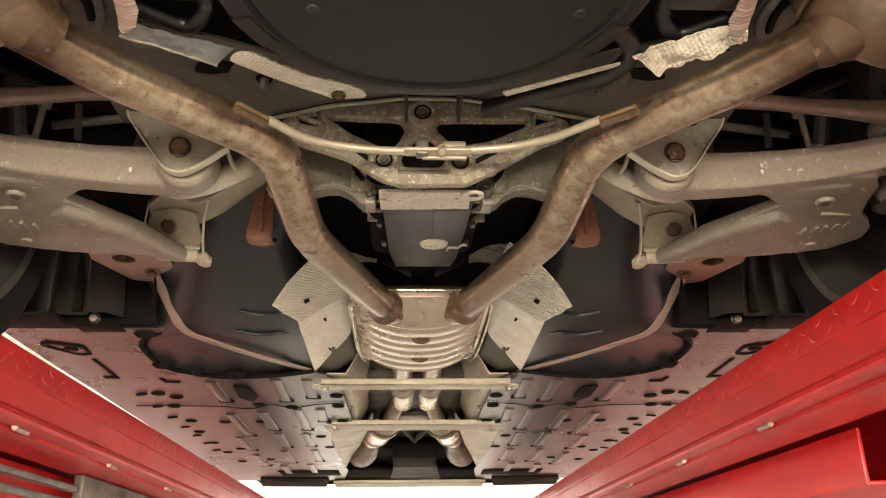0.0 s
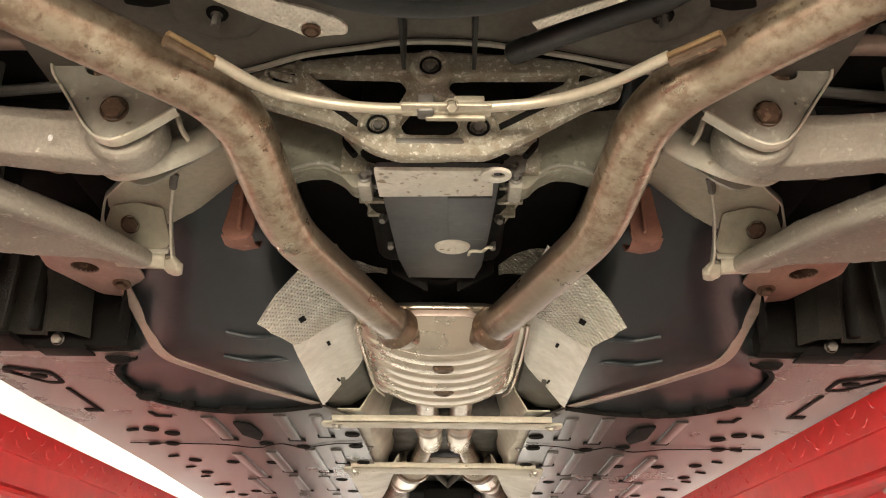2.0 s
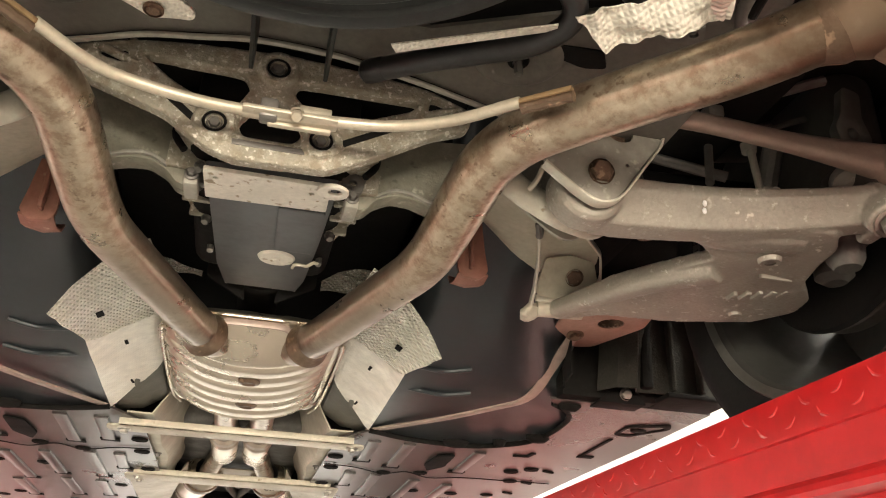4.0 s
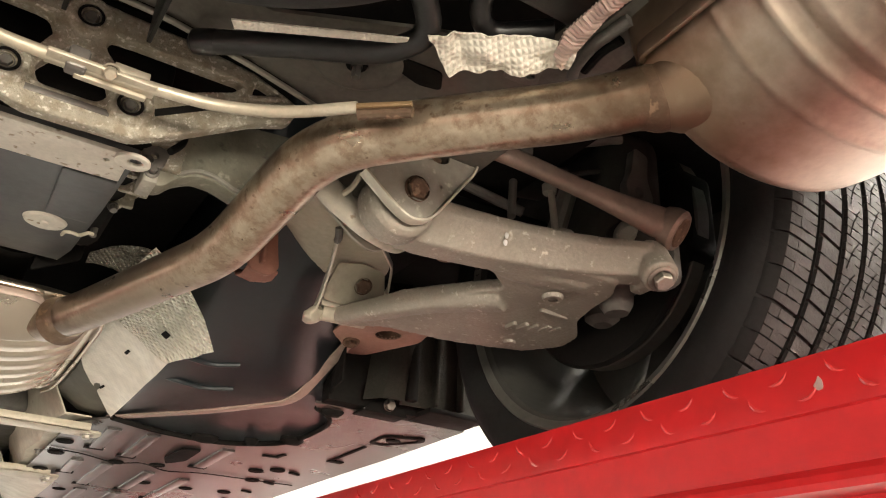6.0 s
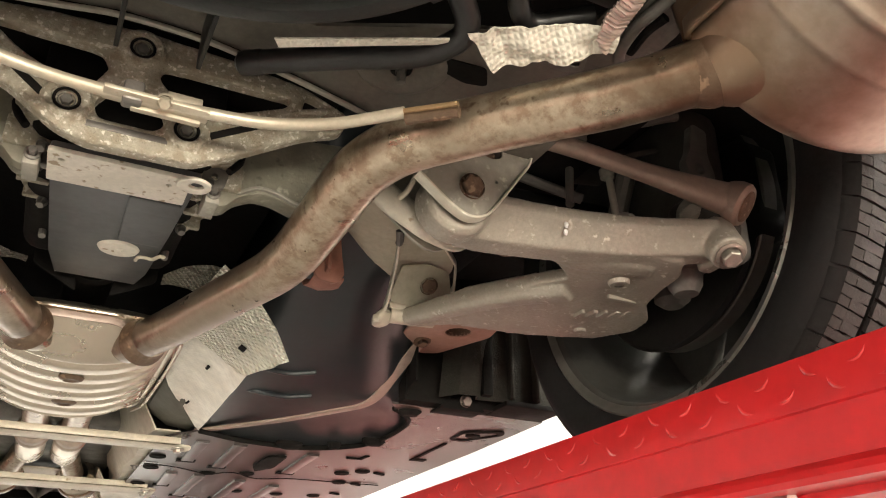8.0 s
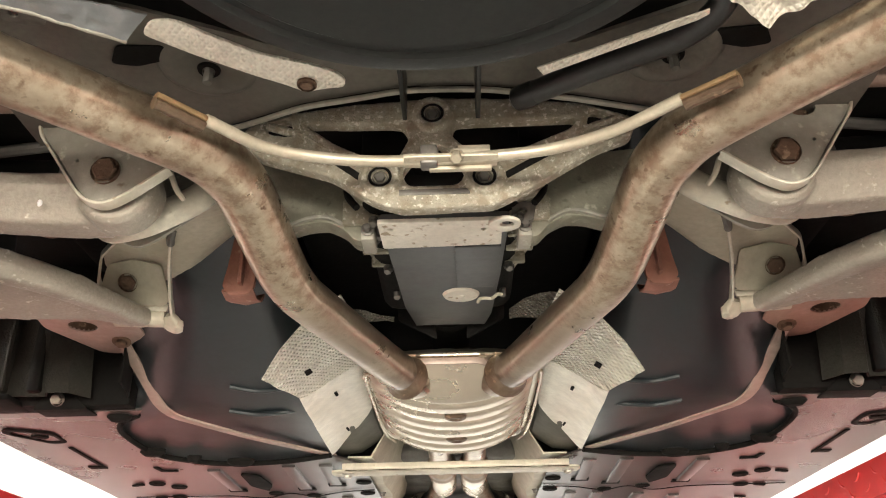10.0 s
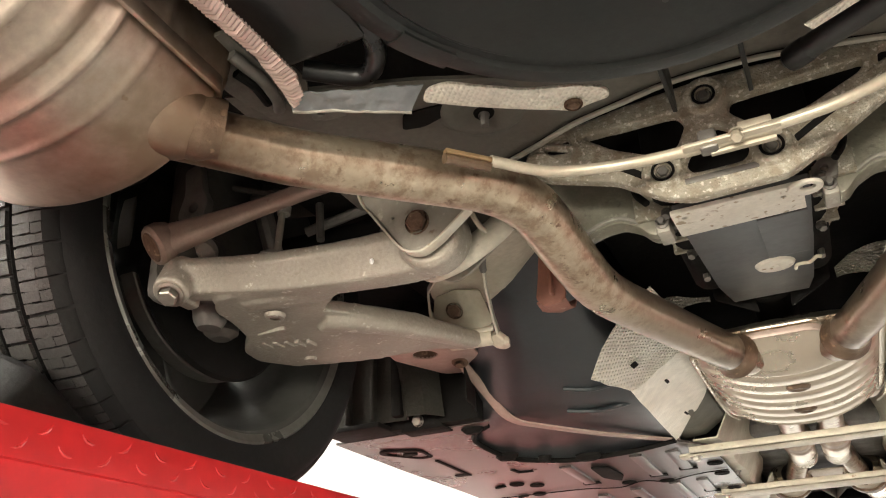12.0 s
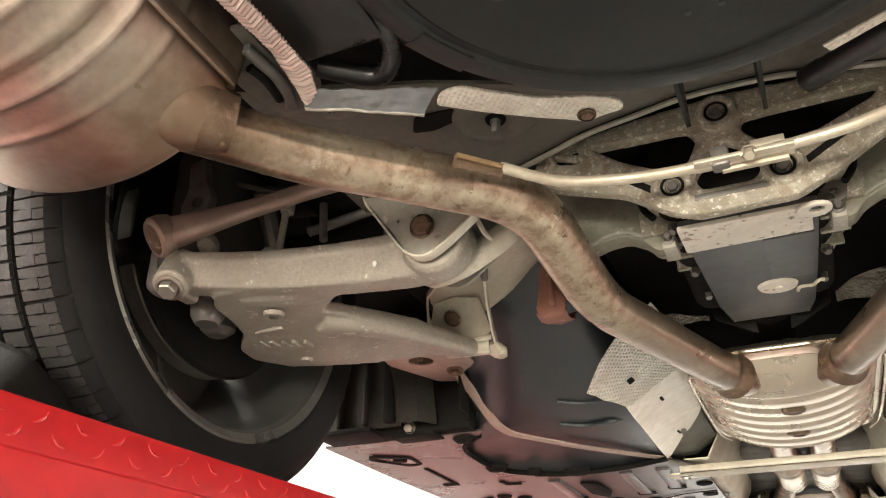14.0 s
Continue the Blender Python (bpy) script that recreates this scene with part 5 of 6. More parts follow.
    for k in range(10):
        a0 = 2 * math.pi * (k + 0.5) / 10
        p0 = Vector((x1 - 0.035, cy + 0.06 * math.sin(a0), cz + 0.06 * math.cos(a0)))
        p1 = Vector((x1 - 0.012, cy + 0.228 * math.sin(a0), cz + 0.228 * math.cos(a0)))
        part("spoke", sweep(bmesh.new(), [p0, p0.lerp(p1, 0.5) + Vector((0.006, 0, 0)), p1], oblong(0.09, 0.022, 0.006, 3), (1, 0, 0), True, [0.45, 0.95, 1.3]), RIM, r, "", s)
    part("hub", revolve([(0.0001, x1 - 0.07), (0.07, x1 - 0.07), (0.075, x1 - 0.02), (0.0001, x1 - 0.015)], fm, 40), RIM, r, "", s)
    d = thing("brake_disc", (s * 0.70, cy, cz - 0.16), "dull iron brake disc with a dark shield", "brake disc", "brake discs")
    part("rotor", revolve([(0.07, 0.700), (0.160, 0.700), (0.162, 0.702), (0.162, 0.722), (0.160, 0.724), (0.07, 0.724)], fm, 72), DISC, d, "", s)
    part("shield", revolve([(0.02, 0.684), (0.162, 0.684), (0.166, 0.690), (0.02, 0.690)], fm, 72), DARK, d, "dark pressed backing shield", s)
    part("caliper", slab(0.675, 0.745, 1.40, 1.475, 1.84, 1.97, 0.015, 3), DARK, d, "", s)
    return ob


for s, side in SIDES:
    lower_arm(s, side)
    toe_link(s, side)
    knuckle(s, side)
    wheel(s, side)


def wheel_chock():
    """A black rubber wedge with rounded ends behind the left tyre."""
    prof = [(1.42, 1.5835), (1.385, 1.618), (1.340, 1.648), (1.302, 1.688), (1.282, 1.708), (1.268, 1.713), (1.255, 1.708), (1.19, 1.605), (1.18, 1.5835)]
    bm = bmesh.new()
    rows = []
    for x, k in ((-0.628, 0.25), (-0.632, 0.42), (-0.642, 0.56), (-0.660, 0.68), (-0.690, 0.80), (-0.730, 0.92), (-0.765, 0.985), (-0.780, 1.0), (-0.786, 0.97)):
        rows.append([bm.verts.new((x, 1.30 + (y - 1.30) * (0.86 + 0.14 * k), 1.5835 + (z - 1.5835) * k)) for y, z in prof])
    n = len(prof)
    for p, q in zip(rows, rows[1:]):
        for i in range(n):
            bm.faces.new((p[i], p[(i + 1) % n], q[(i + 1) % n], q[i]))
    bm.faces.new(rows[0])
    bm.faces.new(rows[-1][::-1])
    bmesh.ops.recalc_face_normals(bm, faces=bm.faces)
    return single("wheel_chock", bm, DARK, "black rubber wheel chock on the runway behind the tyre", "wheel chock", smooth=0.6)


wheel_chock()


# ---- fuel tank, straps and shields ----
def fuel_tank(s):
    ob = thing("fuel_tank", (s * 0.33, 2.05, 1.765), "smooth black plastic saddle fuel tank half", "fuel tank", "fuel tank halves")
    keys = [(1.55, 1.958), (1.60, 1.952), (1.66, 1.925), (1.72, 1.884), (1.78, 1.848), (1.84, 1.820), (1.90, 1.798), (1.96, 1.781), (2.02, 1.7695), (2.08, 1.7635), (2.16, 1.7615), (2.47, 1.7615)]
    ys, zs = [k[0] for k in keys], [k[1] for k in keys]
    line = smooth_path([(0, y, z) for y, z in keys], 5)
    rows = []
    for p in line:
        y, zb = p.y, p.z
        xa, ri = 0.215, 0.035
        xb = float(np.interp(y, [1.55, 1.75, 1.90, 2.05, 2.15, 2.235, 2.33, 2.47], [0.395, 0.455, 0.505, 0.545, 0.580, 0.625, 0.655, 0.66]))
        ro = float(np.interp(y, [1.55, 1.9, 2.05, 2.14, 2.25], [0.14, 0.135, 0.10, 0.04, 0.02]))
        zt = 1.972
        ri, ro = min(ri, 0.9 * (zt - zb)), min(ro, 0.9 * (zt - zb) + 0.01)
        rise = min(1.0, (zt - zb - 0.002) / max(ro, 0.01))
        row = [Vector((xa, y, zt))]
        row += [Vector((xa + ri * (1 - math.cos(a)), y, zb + min(ri, zt - zb) * (1 - math.sin(a)))) for a in (math.pi / 2 * k / 6 for k in range(7))]
        row += [Vector((xa + ri + (xb - ro - xa - ri) * k / 9, y, zb + 0.0035 * math.sin(math.pi * k / 9))) for k in range(1, 9)]
        row += [Vector((xb - ro + ro * math.sin(a), y, zb + ro * min(1, rise) * (1 - math.cos(a)))) for a in (math.pi / 2 * k / 12 for k in range(13))]
        row += [Vector((xb, y, zt))]
        rows.append(row)
    bm = bmesh.new()
    g = [[bm.verts.new(p) for p in r] for r in rows]
    for a, b in zip(g, g[1:]):
        for i in range(len(a) - 1):
            bm.faces.new((a[i], a[i + 1], b[i + 1], b[i]))
        bm.faces.new((a[0], b[0], b[-1], a[-1]))
    bm.faces.new(g[0])
    bm.faces.new(g[-1][::-1])
    bmesh.ops.recalc_face_normals(bm, faces=bm.faces)
    part("shell", bm, TANK, ob, "", s, 1.0)
    for x0, y0, ln in ((0.262, 1.990, 0.080), (0.280, 2.080, 0.085)):
        zz = float(np.interp(y0, ys, zs))
        part("moulded_rib", tube(smooth_path([(x0 - 0.02, y0 + 0.006, zz + 0.004), (x0, y0, zz - 0.0005), (x0 + ln * 0.5, y0 + 0.008, zz - 0.001), (x0 + ln, y0 - 0.004, zz + 0.003)], 5), 0.0045, 10), TANK, ob, "", s)
    return ob


def tank_strap(s):
    ob = thing("tank_strap", (s * 0.46, 2.0, 1.76), "pinkish steel fuel tank strap bolted to a bracket", "strap", "fuel tank straps")
    path = bend_path([(0.488, 1.905, 1.832), (0.474, 1.985, 1.793), (0.462, 2.050, 1.757), (0.36, 2.20, 1.753), (0.240, 2.372, 1.757)], 0.05, 6)
    part("band", sweep(bmesh.new(), path, oblong(0.019, 0.0035, 0.001, 2)), STRAP, ob, "", s)
    br = [(0.440, 1.815), (0.470, 1.800), (0.565, 1.795), (0.575, 1.850), (0.535, 1.955), (0.505, 1.965), (0.470, 1.915), (0.445, 1.895)]
    hole = [(0.520 + a, 1.850 + b) for a, b in circle(0.020, 18)]
    # only the right bracket has the red bounce in its colour
    part("bracket", plate(round_corners(br, 0.01), [hole], plane_xy(1.828), 0.004, 0.001), BRKT if s > 0 else STRAP, ob, "flat bracket with a round hole, red bounce painted on the right one", s)
    part("bracket_hole_cup", revolve([(0.020, 0), (0.019, 0.015), (0.0001, 0.018)], pose(0.520, 1.850, 1.830), 20), RUST, ob, "", s)
    part("bolt", bolt_mesh((0.485, 1.905, 1.826), (0, -0.3, -1), 0.008), RUST, ob, "", s)
    return ob


def tunnel_shield(s):
    """Folded foil shield beside the centre silencer."""
    ob = thing("tunnel_heat_shield", (s * 0.2, 1.95, 1.75), "pale embossed foil heat shield with slots", "heat shield", "heat shields")
    up = [Vector((0.140, 1.744, 1.820)), Vector((0.164, 1.760, 1.812)), Vector((0.193, 1.782, 1.800)), Vector((0.230, 1.812, 1.771)), Vector((0.258, 1.842, 1.742))]
    mid = [Vector((0.128, 1.860, 1.822)), Vector((0.162, 1.880, 1.803)), Vector((0.190, 1.897, 1.789)), Vector((0.218, 1.905, 1.770)), Vector((0.243, 1.900, 1.745))]
    low = [Vector((0.130, 1.975, 1.815)), Vector((0.165, 1.980, 1.795)), Vector((0.186, 1.982, 1.784)), Vector((0.210, 1.985, 1.768)), Vector((0.228, 1.955, 1.747))]
    bot = [Vector((0.146, 2.185, 1.797)), Vector((0.164, 2.225, 1.786)), Vector((0.188, 2.258, 1.774)), Vector((0.211, 2.288, 1.759)), Vector((0.233, 2.318, 1.745))]

    def between(a, b, n):
        return [[p.lerp(q, k / n) + Vector((0, 0, 0.0032 * noise.noise(p.lerp(q, k / n) * 42))) for p, q in zip(smooth_path(a, 2), smooth_path(b, 2))] for k in range(n + 1)]

    # the flap that folds in behind the pipe, its shade painted dark; the left one is cut shorter
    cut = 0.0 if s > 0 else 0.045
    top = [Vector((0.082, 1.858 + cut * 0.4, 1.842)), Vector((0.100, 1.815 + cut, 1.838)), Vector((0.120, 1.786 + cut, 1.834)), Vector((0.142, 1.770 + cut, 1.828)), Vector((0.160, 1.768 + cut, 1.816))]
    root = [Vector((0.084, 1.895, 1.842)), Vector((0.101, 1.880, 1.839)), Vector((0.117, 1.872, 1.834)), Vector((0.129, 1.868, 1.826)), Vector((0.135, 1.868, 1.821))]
    part("inner_flap", sheet(between(top, root, 5), 0.0012), SHADEFOIL, ob, "embossed flap with shade in its dark colour", s, 0.9)
    part("embossed_panel", sheet(between(up, mid, 5) + between(mid, low, 4)[1:], 0.0012), FOIL, ob, "", s, 0.9)
    part("plain_panel", sheet(between(low, bot, 6), 0.0012), FOILWORN, ob, "smoother pale folded panel", s, 0.9)
    part("slot", plate(oblong(0.010, 0.014, 0.001, 1), [], plane_through((0.207, 1.908, 1.7715), (1, 0.05, -0.6), (0, 1, -0.1)), 0.002, 0), DARK, ob, "dark slot", s)
    part("slot", plate(oblong(0.005, 0.014, 0.001, 1), [], plane_through((0.186, 2.040, 1.778), (1, 0.05, -0.6), (0, 1, -0.1)), 0.002, 0), DARK, ob, "dark slot", s)
    part("slot", plate(oblong(0.0035, 0.020, 0.001, 1), [], plane_through((0.192, 2.228, 1.7695), (1, 0.1, -0.6), (0.15, 1, -0.1)), 0.002, 0), DARK, ob, "dark slot", s)
    return ob


def side_channel(s):
    ob = thing("tunnel_channel", (s * 0.16, 2.3, 1.78), "dark grey-green pressed channel beside the tunnel", "body panel", "tunnel channels")
    part("panel", sheet([[Vector((x, y, z + 0.01 * (y < 2.2))) for x, z in ((0.136, 1.835), (0.150, 1.800), (0.190, 1.774), (0.255, 1.766))] for y in (2.14, 2.24, 2.32, 2.42)], 0.002), OLIVE, ob, "", s)
    return ob


def rear_foil(s):
    """Long crumpled foil strip between the pipe and the spare wheel tub."""
    ob = thing("rear_heat_shield", (s * 0.2, 1.28, 1.83), "crumpled pale embossed foil heat shield strip", "heat shield", "heat shields")
    if s < 0:
        out = [(0.216, 1.250), (0.199, 1.252), (0.184, 1.263), (0.142, 1.291), (0.100, 1.309), (0.084, 1.316), (0.078, 1.326), (0.081, 1.337), (0.098, 1.340), (0.114, 1.343), (0.130, 1.328), (0.152, 1.317), (0.172, 1.304), (0.194, 1.288), (0.226, 1.263)]
        bm = plate(round_corners(out, 0.006), [], plane_xy(1.832), 0.003, 0.0012)
        for v in bm.verts:
            v.co.z += 0.004 * noise.noise(Vector((v.co.x * 22, v.co.y * 22, 0)))
        part("embossed_strip", bm, FOILFINE, ob, "", s, 0.9)
        part("washer", bolt_mesh((0.111, 1.329, 1.8318), (0, 0, -1), 0.0062, 1.35, 0.002), RUST, ob, "rusty fixing", s)
        grey = patch((0.217, 1.247, 1.836), (0.320, 1.200, 1.834), (0.328, 1.216, 1.829), (0.238, 1.265, 1.829), 40, 10, 0.0035, 3)
        part("grey_strip", sheet(grey, 0.0015), FOILPLAIN, ob, "dull crumpled metal strip", s, 0.9)
        part("rolled_edge", tube(smooth_path([p + Vector((0, 0.001, -0.0012)) for p in grey[-1][::5]], 4), 0.0018, 8), KHAKI, ob, "pale rolled edge", s)
    else:
        part("embossed_strip", sheet(patch((0.080, 1.319, 1.834), (0.205, 1.257, 1.834), (0.207, 1.266, 1.836), (0.086, 1.328, 1.834), 8, 2, 0.0, 1), 0.0015), FOILFINE, ob, "", s, 0.9)
        part("crumpled_strip", sheet(patch((0.215, 1.246, 1.838), (0.322, 1.188, 1.838), (0.328, 1.208, 1.828), (0.250, 1.268, 1.824), 40, 12, 0.010, 7), 0.0015), FOILFINE, ob, "", s, 0.9)
    # corrugated end sheet beside the silencer
    rows = []
    for k in range(361):
        u = k / 360
        y = 1.212 - 0.22 * u
        xi = float(np.interp(u, [0, 0.05, 0.16, 0.40, 1], [0.3200, 0.306, 0.296, 0.295, 0.298]))
        xo = float(np.interp(u, [0, 0.10, 0.30, 0.60, 1], [0.326, 0.321, 0.314, 0.318, 0.322]))
        z = 0.0010 * math.sin(u * 345) * (1 + 0.3 * math.sin(u * 61))
        rows.append([Vector((xi, y - 0.010 * u, 1.829 + z)), Vector((0.5 * (xi + xo), y, 1.8275 + z)), Vector((xo, y, 1.833 + z))])
    part("corrugated_end", sheet(rows, 0.0015), FOILPINK, ob, "pinkish corrugated foil end", s, 1.2)
    return ob


for s, side in SIDES:
    fuel_tank(s)
    tank_strap(s)
    tunnel_shield(s)
    side_channel(s)
    rear_foil(s)


def hoses():
    ob = thing("vent_hose", (0.15, 1.3, 1.83), "thick black rubber hose bent back on itself", "hose")
    path = bend_path([(0.072, 1.378, 1.846), (0.130, 1.330, 1.838), (0.204, 1.288, 1.836), (0.228, 1.252, 1.842), (0.190, 1.215, 1.858), (0.14, 1.19, 1.865)], 0.03, 6)
    part("hose", tube(path, 0.0105, 16), BLACK, ob)
    end = Vector((0.072, 1.378, 1.846))
    part("end_cap", revolve([(0.0001, -0.006), (0.006, -0.005), (0.0105, -0.001), (0.0112, 0.004), (0.0112, 0.018), (0.0105, 0.020)], axis_frame(end, (0.76, -0.63, -0.1)), 20), BLACK, ob, "rounded rubber end")
    return ob


hoses()


def canister(s):
    ob = thing("black_canister_hose", (s * 0.26, 1.2, 1.85), "black plastic canister pipe beside the tub", "hose", "canister pipes")
    part("pipe", tube(bend_path([(0.246, 1.10, 1.868), (0.236, 1.205, 1.858), (0.262, 1.238, 1.852), (0.31, 1.205, 1.858)], 0.02, 6), 0.009, 14), BLACK, ob, "", s)
    part("box", slab(0.235, 0.335, 1.02, 1.19, 1.848, 1.868, 0.008), BLACK, ob, "", s)
    return ob


canister(-1)
canister(1)


# ---- undertrays, tunnel and front end ----
def tray_z(y):
    return 1.757 - 0.010 * min(1, max(0, (y - 2.05) / 0.5)) - 0.004 * max(0, y - 2.55)


def undertray(s):
    ob = thing("undertray", (s * 0.45, 3.2, 1.74), "dark plastic undertray with ribs, slots and push clips", "undertray", "undertrays")
    inner = [(0.188, 2.43), (0.184, 2.96), (0.255, 3.05), (0.275, 3.35), (0.265, 4.05), (0.30, 4.36)]
    cut = [(0.49, 2.030), (0.507, 2.060), (0.545, 2.095), (0.566, 2.14), (0.572, 2.21), (0.566, 2.290), (0.540, 2.345), (0.47, 2.395), (0.40, 2.400), (0.32, 2.386), (0.240, 2.35)]
    out = 0.012 if s > 0 else 0.026
    outer = [(0.80 + out, 4.36), (0.79 + out, 3.6), (0.765 + out, 3.0), (0.762 + out, 2.5), (0.770 + out, 2.30), (0.772 + out, 2.03), (0.62, 2.03)]
    outline = [*inner, *outer, *cut]
    bm = plate(outline, [], Matrix.Identity(4), 0.004, 0)
    for v in bm.verts:
        v.co.z += tray_z(v.co.y)
    part("panel", bm, TRAY, ob, "", s)
    part("black_lip", tube(smooth_path([(x, y, tray_z(y) + 0.001) for x, y in cut[1:]], 4), 0.0050, 10), DARK, ob, "black sealing lip", s)

    def bar(x0, y0, x1, y1, w=0.012, h=0.006, mat=TRAY, name="raised_rib"):
        p, q = Vector((x0, y0, tray_z(y0) - 0.001)), Vector((x1, y1, tray_z(y1) - 0.001))
        part(name, band([p, p.lerp(q, 0.5), q], w, h), mat, ob, "", s)

    # blobs of sealant along the lip
    for x, y, r in ((0.535, 2.058, 0.015), (0.560, 2.285, 0.017), (0.42, 2.378, 0.019), (0.50, 2.342, 0.010)):
        part("sealant_blob", revolve([(0.0001, -0.010), (r * 0.6, -0.009), (r, -0.002), (r, 0.004)], pose(x, y, tray_z(y)) @ Matrix.Diagonal((1.4, 0.9, 1, 1)), 16), DARK, ob, "", s)
    # pressed ribs, each with a dark open end
    for x, y0, y1 in ((0.262, 2.44, 2.60), (0.335, 2.44, 2.64), (0.490, 2.46, 2.64), (0.262, 2.78, 2.92), (0.325, 2.78, 3.06), (0.425, 2.81, 3.06), (0.515, 2.84, 3.16),
                      (0.345, 3.16, 3.38), (0.430, 3.16, 3.40), (0.560, 3.22, 3.46), (0.350, 3.50, 3.74), (0.460, 3.52, 3.78), (0.570, 3.60, 3.86), (0.400, 3.86, 4.08), (0.510, 3.90, 4.10)):
        bar(x, y0 - 0.02, x + 0.004, y1, 0.026, 0.006)
        bar(x - 0.016, y1 + 0.012, x + 0.022, y1 + 0.011, 0.024, 0.003, DARK, "dark_slot")
    # overlap seam between the two trays
    seam = smooth_path([(x, y, tray_z(y) - 0.0015) for x, y in ((0.190, 2.675), (0.26, 2.69), (0.335, 2.735), (0.385, 2.695), (0.45, 2.745), (0.52, 2.712), (0.62, 2.705), (0.74, 2.70))], 5)
    part("overlap_seam", band(seam, 0.004, 0.002), DARK, ob, "", s)
    clips = [(0.645, 2.560), (0.644, 2.712), (0.648, 2.92), (0.665, 3.10), (0.666, 3.31), (0.66, 3.52), (0.65, 3.75), (0.205, 2.595), (0.210, 2.72), (0.212, 2.93), (0.30, 3.20), (0.29, 3.42), (0.418, 2.70), (0.336, 2.732), (0.61, 2.60), (0.45, 2.94), (0.555, 2.94), (0.345, 3.16), (0.60, 3.44), (0.534, 3.70)]
    for x, y in clips:
        pl = revolve([(0.0001, -0.0014), (0.006, -0.0016), (0.007, -0.0006), (0.010, -0.0006), (0.0135, -0.0022), (0.0148, -0.001), (0.0148, 0.003)], pose(x, y, tray_z(y)) @ Matrix.Diagonal((1.15, 1.25, 1, 1)), 16)
        c = part("push_clip", pl, DARK, ob, "", s)
    part("dark_pocket", plate(round_corners([(0.410, 2.49), (0.445, 2.47), (0.452, 2.60), (0.425, 2.66), (0.405, 2.60)], 0.012), [], plane_xy(tray_z(2.55) - 0.003), 0.004, 0.001), DARK, ob, "", s)
    part("jack_slot", plate(round_corners([(0.680, 2.14), (0.750, 2.105), (0.765, 2.135), (0.715, 2.215), (0.683, 2.21)], 0.014), [round_corners([(0.688, 2.152), (0.744, 2.122), (0.753, 2.140), (0.713, 2.200), (0.691, 2.198)], 0.01)], plane_xy(tray_z(2.14) - 0.003), 0.004, 0.001), DARK, ob, "", s)
    part("jack_plug", plate([(0.714 + a, 2.165 + b) for a, b in circle(0.015, 16, 0.8)], [], plane_xy(tray_z(2.14) - 0.0035), 0.004, 0.001), DARK, ob, "", s)
    bar(0.694, 2.24, 0.694, 2.38, 0.008, 0.003, DARK, "dark_slot")
    bar(0.690, 2.395, 0.722, 2.395, 0.020, 0.003, DARK, "dark_slot")
    bar(0.596, 2.405, 0.592, 2.440, 0.010, 0.003, DARK, "dark_slot")
    bar(0.562, 2.440, 0.596, 2.436, 0.010, 0.004, DARK, "dark_slot")
    for i in range(7):
        y = 2.56 + 0.15 * i
        bar(0.675, y, 0.70, y + 0.012, 0.010, 0.004, DARK, "edge_slot")
    foot = [(0.560, 1.752), (0.648, 1.752), (0.634, 1.772), (0.628, 1.800), (0.596, 1.806), (0.588, 1.776)]
    part("mount", plate(round_corners(foot, 0.006), [], plane_xz(1.998), 0.04, 0.003), DARK, ob, "black mounting foot", s)
    part("mount_bolt", bolt_mesh((0.610, 1.997, 1.768), (0, -1, -0.25), 0.0085, 1.25, 0.008), STEEL, ob, "bright bolt", s)
    return ob


for s, side in SIDES:
    undertray(s)


def liner(s):
    ob = thing("wheel_arch_liner", (s * 0.64, 1.98, 1.77), "dark fibrous wheel arch liner with ribs", "arch liner", "arch liners")
    rows = []
    for k in range(9):
        z = 1.765 + 0.025 * k
        rows.append([Vector((0.555, 1.985 - 0.02 * math.sin(k * 0.35), z)), Vector((0.575, 1.955 - 0.02 * math.sin(k * 0.35), z)), Vector((0.605, 1.952 - 0.02 * math.sin(k * 0.3), z)), Vector((0.615, 1.972 - 0.02 * math.sin(k * 0.3), z)), Vector((0.66, 1.968, z)), Vector((0.80, 1.98, z))])
    part("liner", sheet(rows, 0.003), FELT, ob, "", s)
    rows = [[Vector((x, y, z)) for x, y in ((0.486, 1.92), (0.494, 1.97), (0.512, 2.025), (0.552, 2.075), (0.62, 2.15), (0.69, 2.24), (0.70, 2.34))] for z in (1.768, 1.86, 1.96)]
    part("shroud", sheet(rows, 0.003), DARK, ob, "black plastic shroud", s)
    for i in range(3):
        x = 0.622 + 0.052 * i
        part("fold", slab(x, x + (0.010 if i else 0.020), 1.955, 1.972, 1.77, 1.965, 0.004), FELT if i else DARK, ob, "", s)
    part("foot", slab(0.665, 0.78, 1.955, 2.03, 1.757, 1.767, 0.003), DARK, ob, "", s)
    return ob


def tunnel_wall(s):
    ob = thing("tunnel_wall", (s * 0.17, 2.85, 1.76), "pale beige pressed tunnel wall under the floor", "body panel", "tunnel walls")
    rows = []
    for y in (2.40, 2.47, 2.56, 2.68, 2.80, 2.92, 3.04, 3.16, 3.28, 3.42, 3.60, 3.80, 3.98):
        k = 0.006 * math.sin(y * 22)
        f = max(0, (y - 2.95)) * 0.22
        rows.append([Vector((0.215 + f * 0.5, y, 1.757)), Vector((0.165 + k + f * 0.45, y, 1.757)), Vector((0.140 + k + f * 0.5, y, 1.80)), Vector((0.115 + f * 0.55, y, 1.90))])
    part("wall", sheet(rows, 0.003), CREAM, ob, "", s)
    part("stud", bolt_mesh((0.178, 2.74, 1.750), (0, 0, -1), 0.005), GREASE, ob, "", s)
    return ob


for s, side in SIDES:
    liner(s)
    tunnel_wall(s)


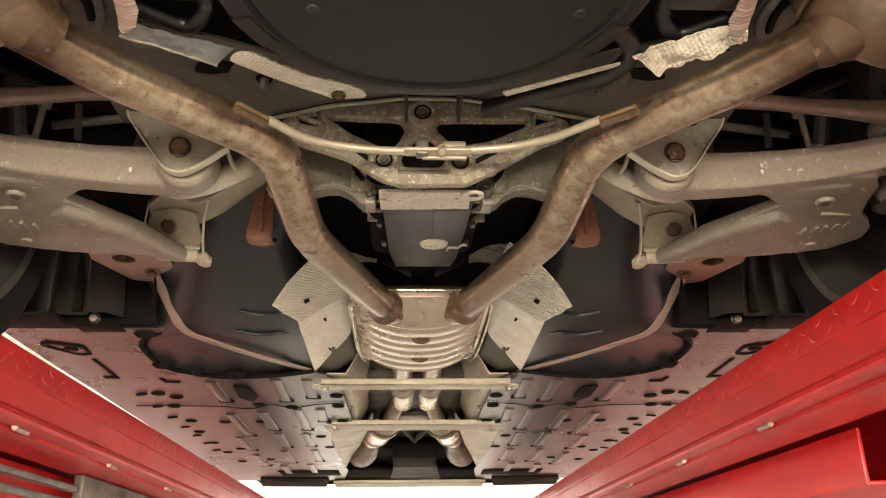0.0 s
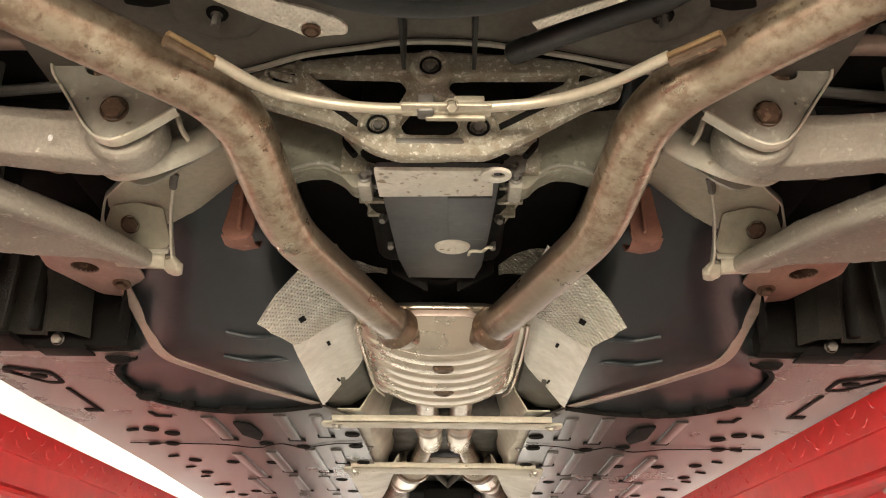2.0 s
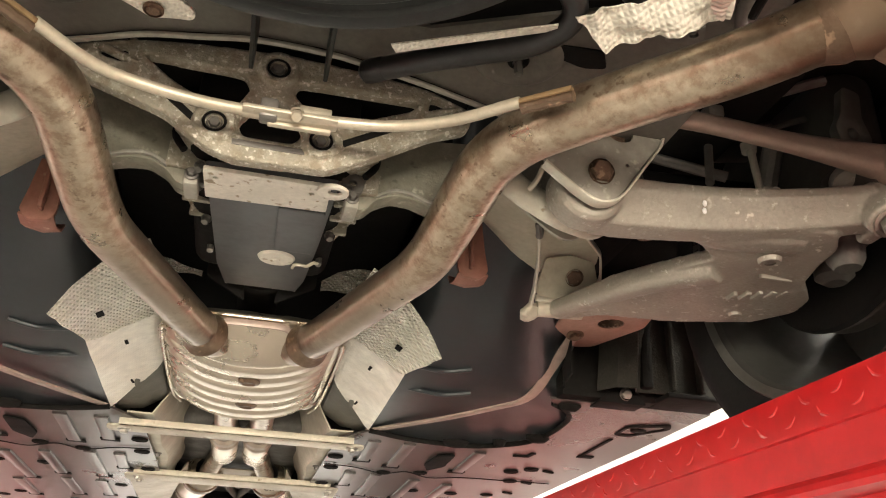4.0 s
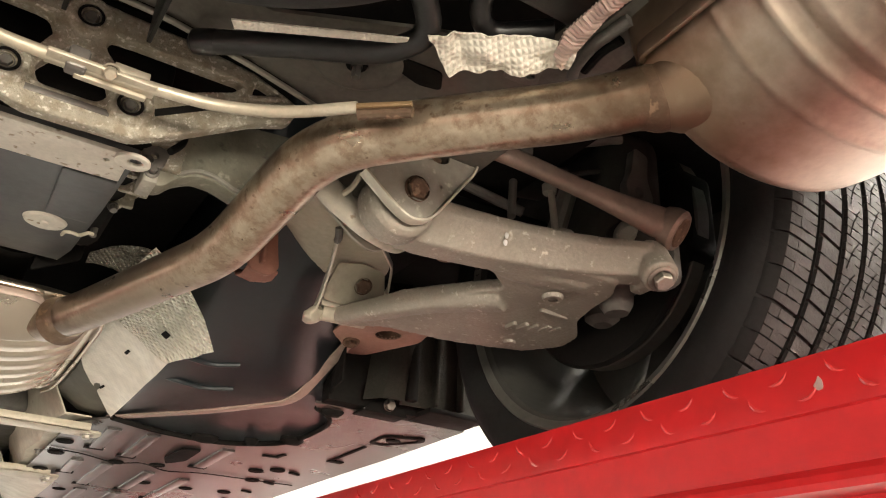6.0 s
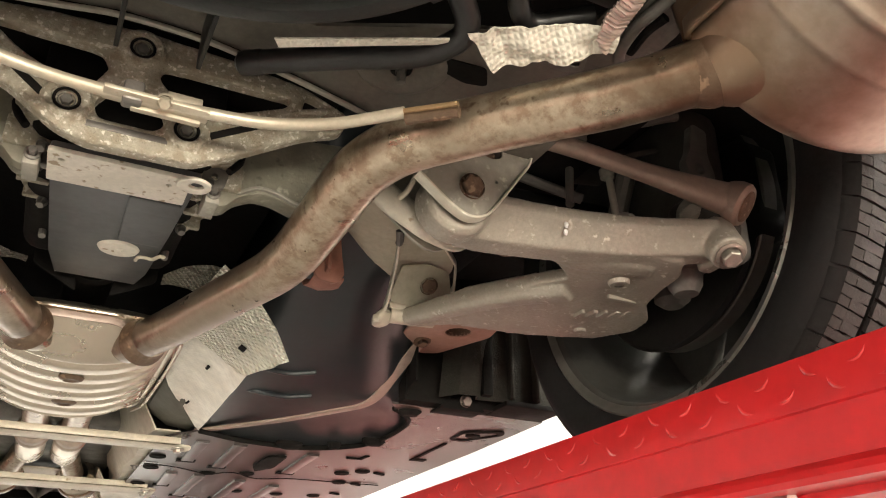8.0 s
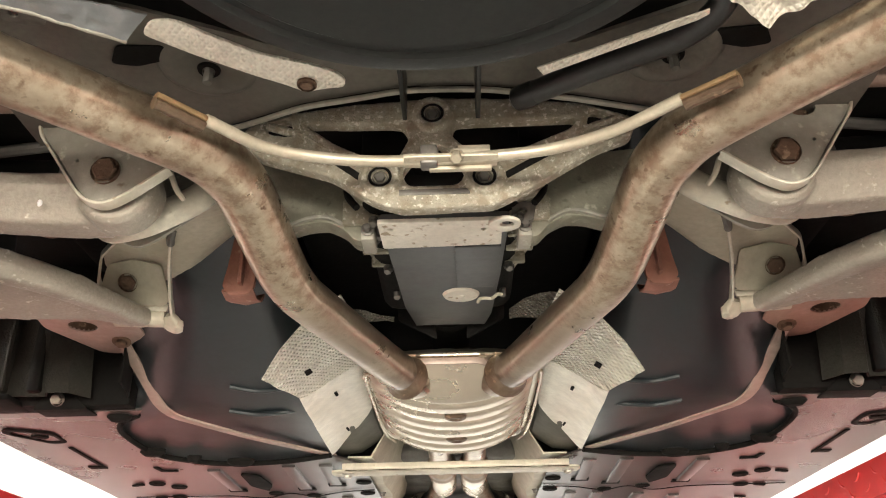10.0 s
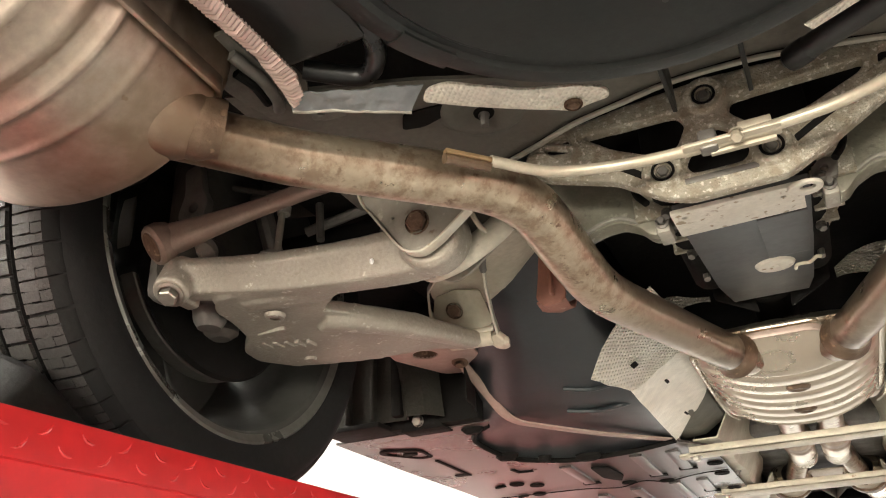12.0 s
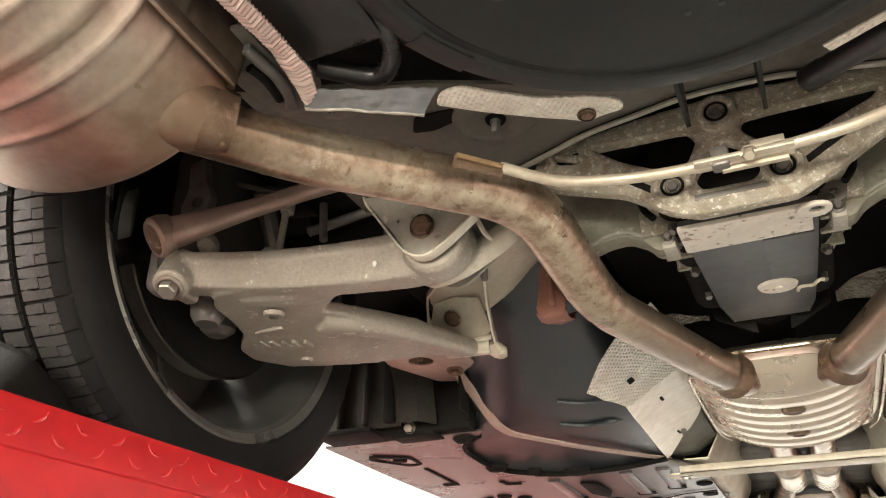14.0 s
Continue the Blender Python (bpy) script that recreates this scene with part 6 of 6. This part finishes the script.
def tunnel_brace(y0, y1, half, label):
    ob = thing("tunnel_brace", (0, (y0 + y1) / 2, 1.735), label, "brace", "tunnel braces")
    out = [(-half, y0), (half, y0), (half + 0.004, (y0 + y1) / 2), (half, y1), (-half, y1), (-half - 0.004, (y0 + y1) / 2)]
    part("plate", plate(round_corners(out, 0.012), [], plane_xy(1.734), 0.004, 0.001), CREAM, ob)
    part("front_fold", slab(-half + 0.02, half - 0.02, y0, y0 + 0.005, 1.734, 1.750, 0.001), CREAM, ob)
    for s in (1, -1):
        for y in (y0 + 0.022, y1 - 0.022):
            part("bolt", bolt_mesh((half - 0.025, y, 1.734), (0, 0, -1), 0.007), STEEL, ob, "", s)
    return ob


tunnel_brace(2.415, 2.465, 0.244, "pale steel tunnel brace plate bolted across the tunnel")
front_brace = tunnel_brace(2.945, 3.035, 0.262, "pale steel tunnel brace plate bolted across the tunnel")


for s in (1, -1):
    web = [[Vector((x, y, z)) for x, y, z in row] for row in (
        ((0.262, 3.030, 1.738), (0.215, 3.032, 1.739), (0.150, 3.034, 1.752), (0.128, 3.036, 1.790)),
        ((0.266, 3.200, 1.740), (0.225, 3.220, 1.744), (0.160, 3.240, 1.760), (0.140, 3.260, 1.800)),
        ((0.272, 3.500, 1.744), (0.240, 3.500, 1.748), (0.190, 3.500, 1.766), (0.175, 3.500, 1.810)),
        ((0.268, 3.950, 1.746), (0.258, 3.900, 1.750), (0.235, 3.800, 1.770), (0.225, 3.760, 1.815)))]
    part("gusset", sheet(web, 0.003), CREAM, front_brace, "pale tapering gusset", s, 0.9)


def front_end():
    ob = thing("gearbox_mount", (0.012, 3.5, 1.74), "black gearbox mount block on its cross beam", "mount")
    part("block", slab(-0.070, 0.100, 3.62, 3.92, 1.735, 1.79, 0.012, 3), DARK, ob)
    part("rim_top", plate(round_corners([(-0.066, 3.92), (0.104, 3.92), (0.142, 4.36), (-0.090, 4.36)], 0.02), [], plane_xy(1.738), 0.02, 0.004), SHADE, ob)
    part("brace_arm", tube([Vector((-0.06, 3.30, 1.82)), Vector((0.012, 3.62, 1.80)), Vector((0.085, 3.30, 1.82))], 0.016, 12), GREASE, ob)
    gb = thing("gearbox", (0, 3.4, 1.80), "dark oily gearbox underside above the pipes", "gearbox")
    part("casing", slab(-0.17, 0.17, 2.72, 3.75, 1.825, 1.93, 0.02, 3), GREASE, gb)
    part("sump", slab(-0.26, 0.26, 3.72, 4.20, 1.785, 1.90, 0.02, 3), DARK, gb)
    part("prop_shaft", tube([Vector((0, 1.98, 1.875)), Vector((0, 3.06, 1.875))], 0.032, 20), DARK, gb)
    fr = thing("front_splash_panel", (0, 4.35, 1.72), "black front splash panel with a pale cross bar", "splash panel")
    part("panel", slab(-0.70, 0.70, 4.06, 4.56, 1.742, 1.752, 0.004), DARK, fr)
    part("cross_bar", slab(-0.345, 0.345, 4.34, 4.54, 1.724, 1.736, 0.004), CREAM, fr, "pale metal cross bar")
    for s in (1, -1):
        part("side_flap", plate(round_corners([(0.36, 4.26), (0.66, 4.24), (0.70, 4.54), (0.40, 4.58)], 0.02), [], plane_xy(1.732), 0.012, 0.003), DARK, fr, "", s)
        part("side_web", slab(0.30, 0.56, 4.02, 4.20, 1.738, 1.765, 0.01), DARK, fr, "", s)
    return ob


front_end()
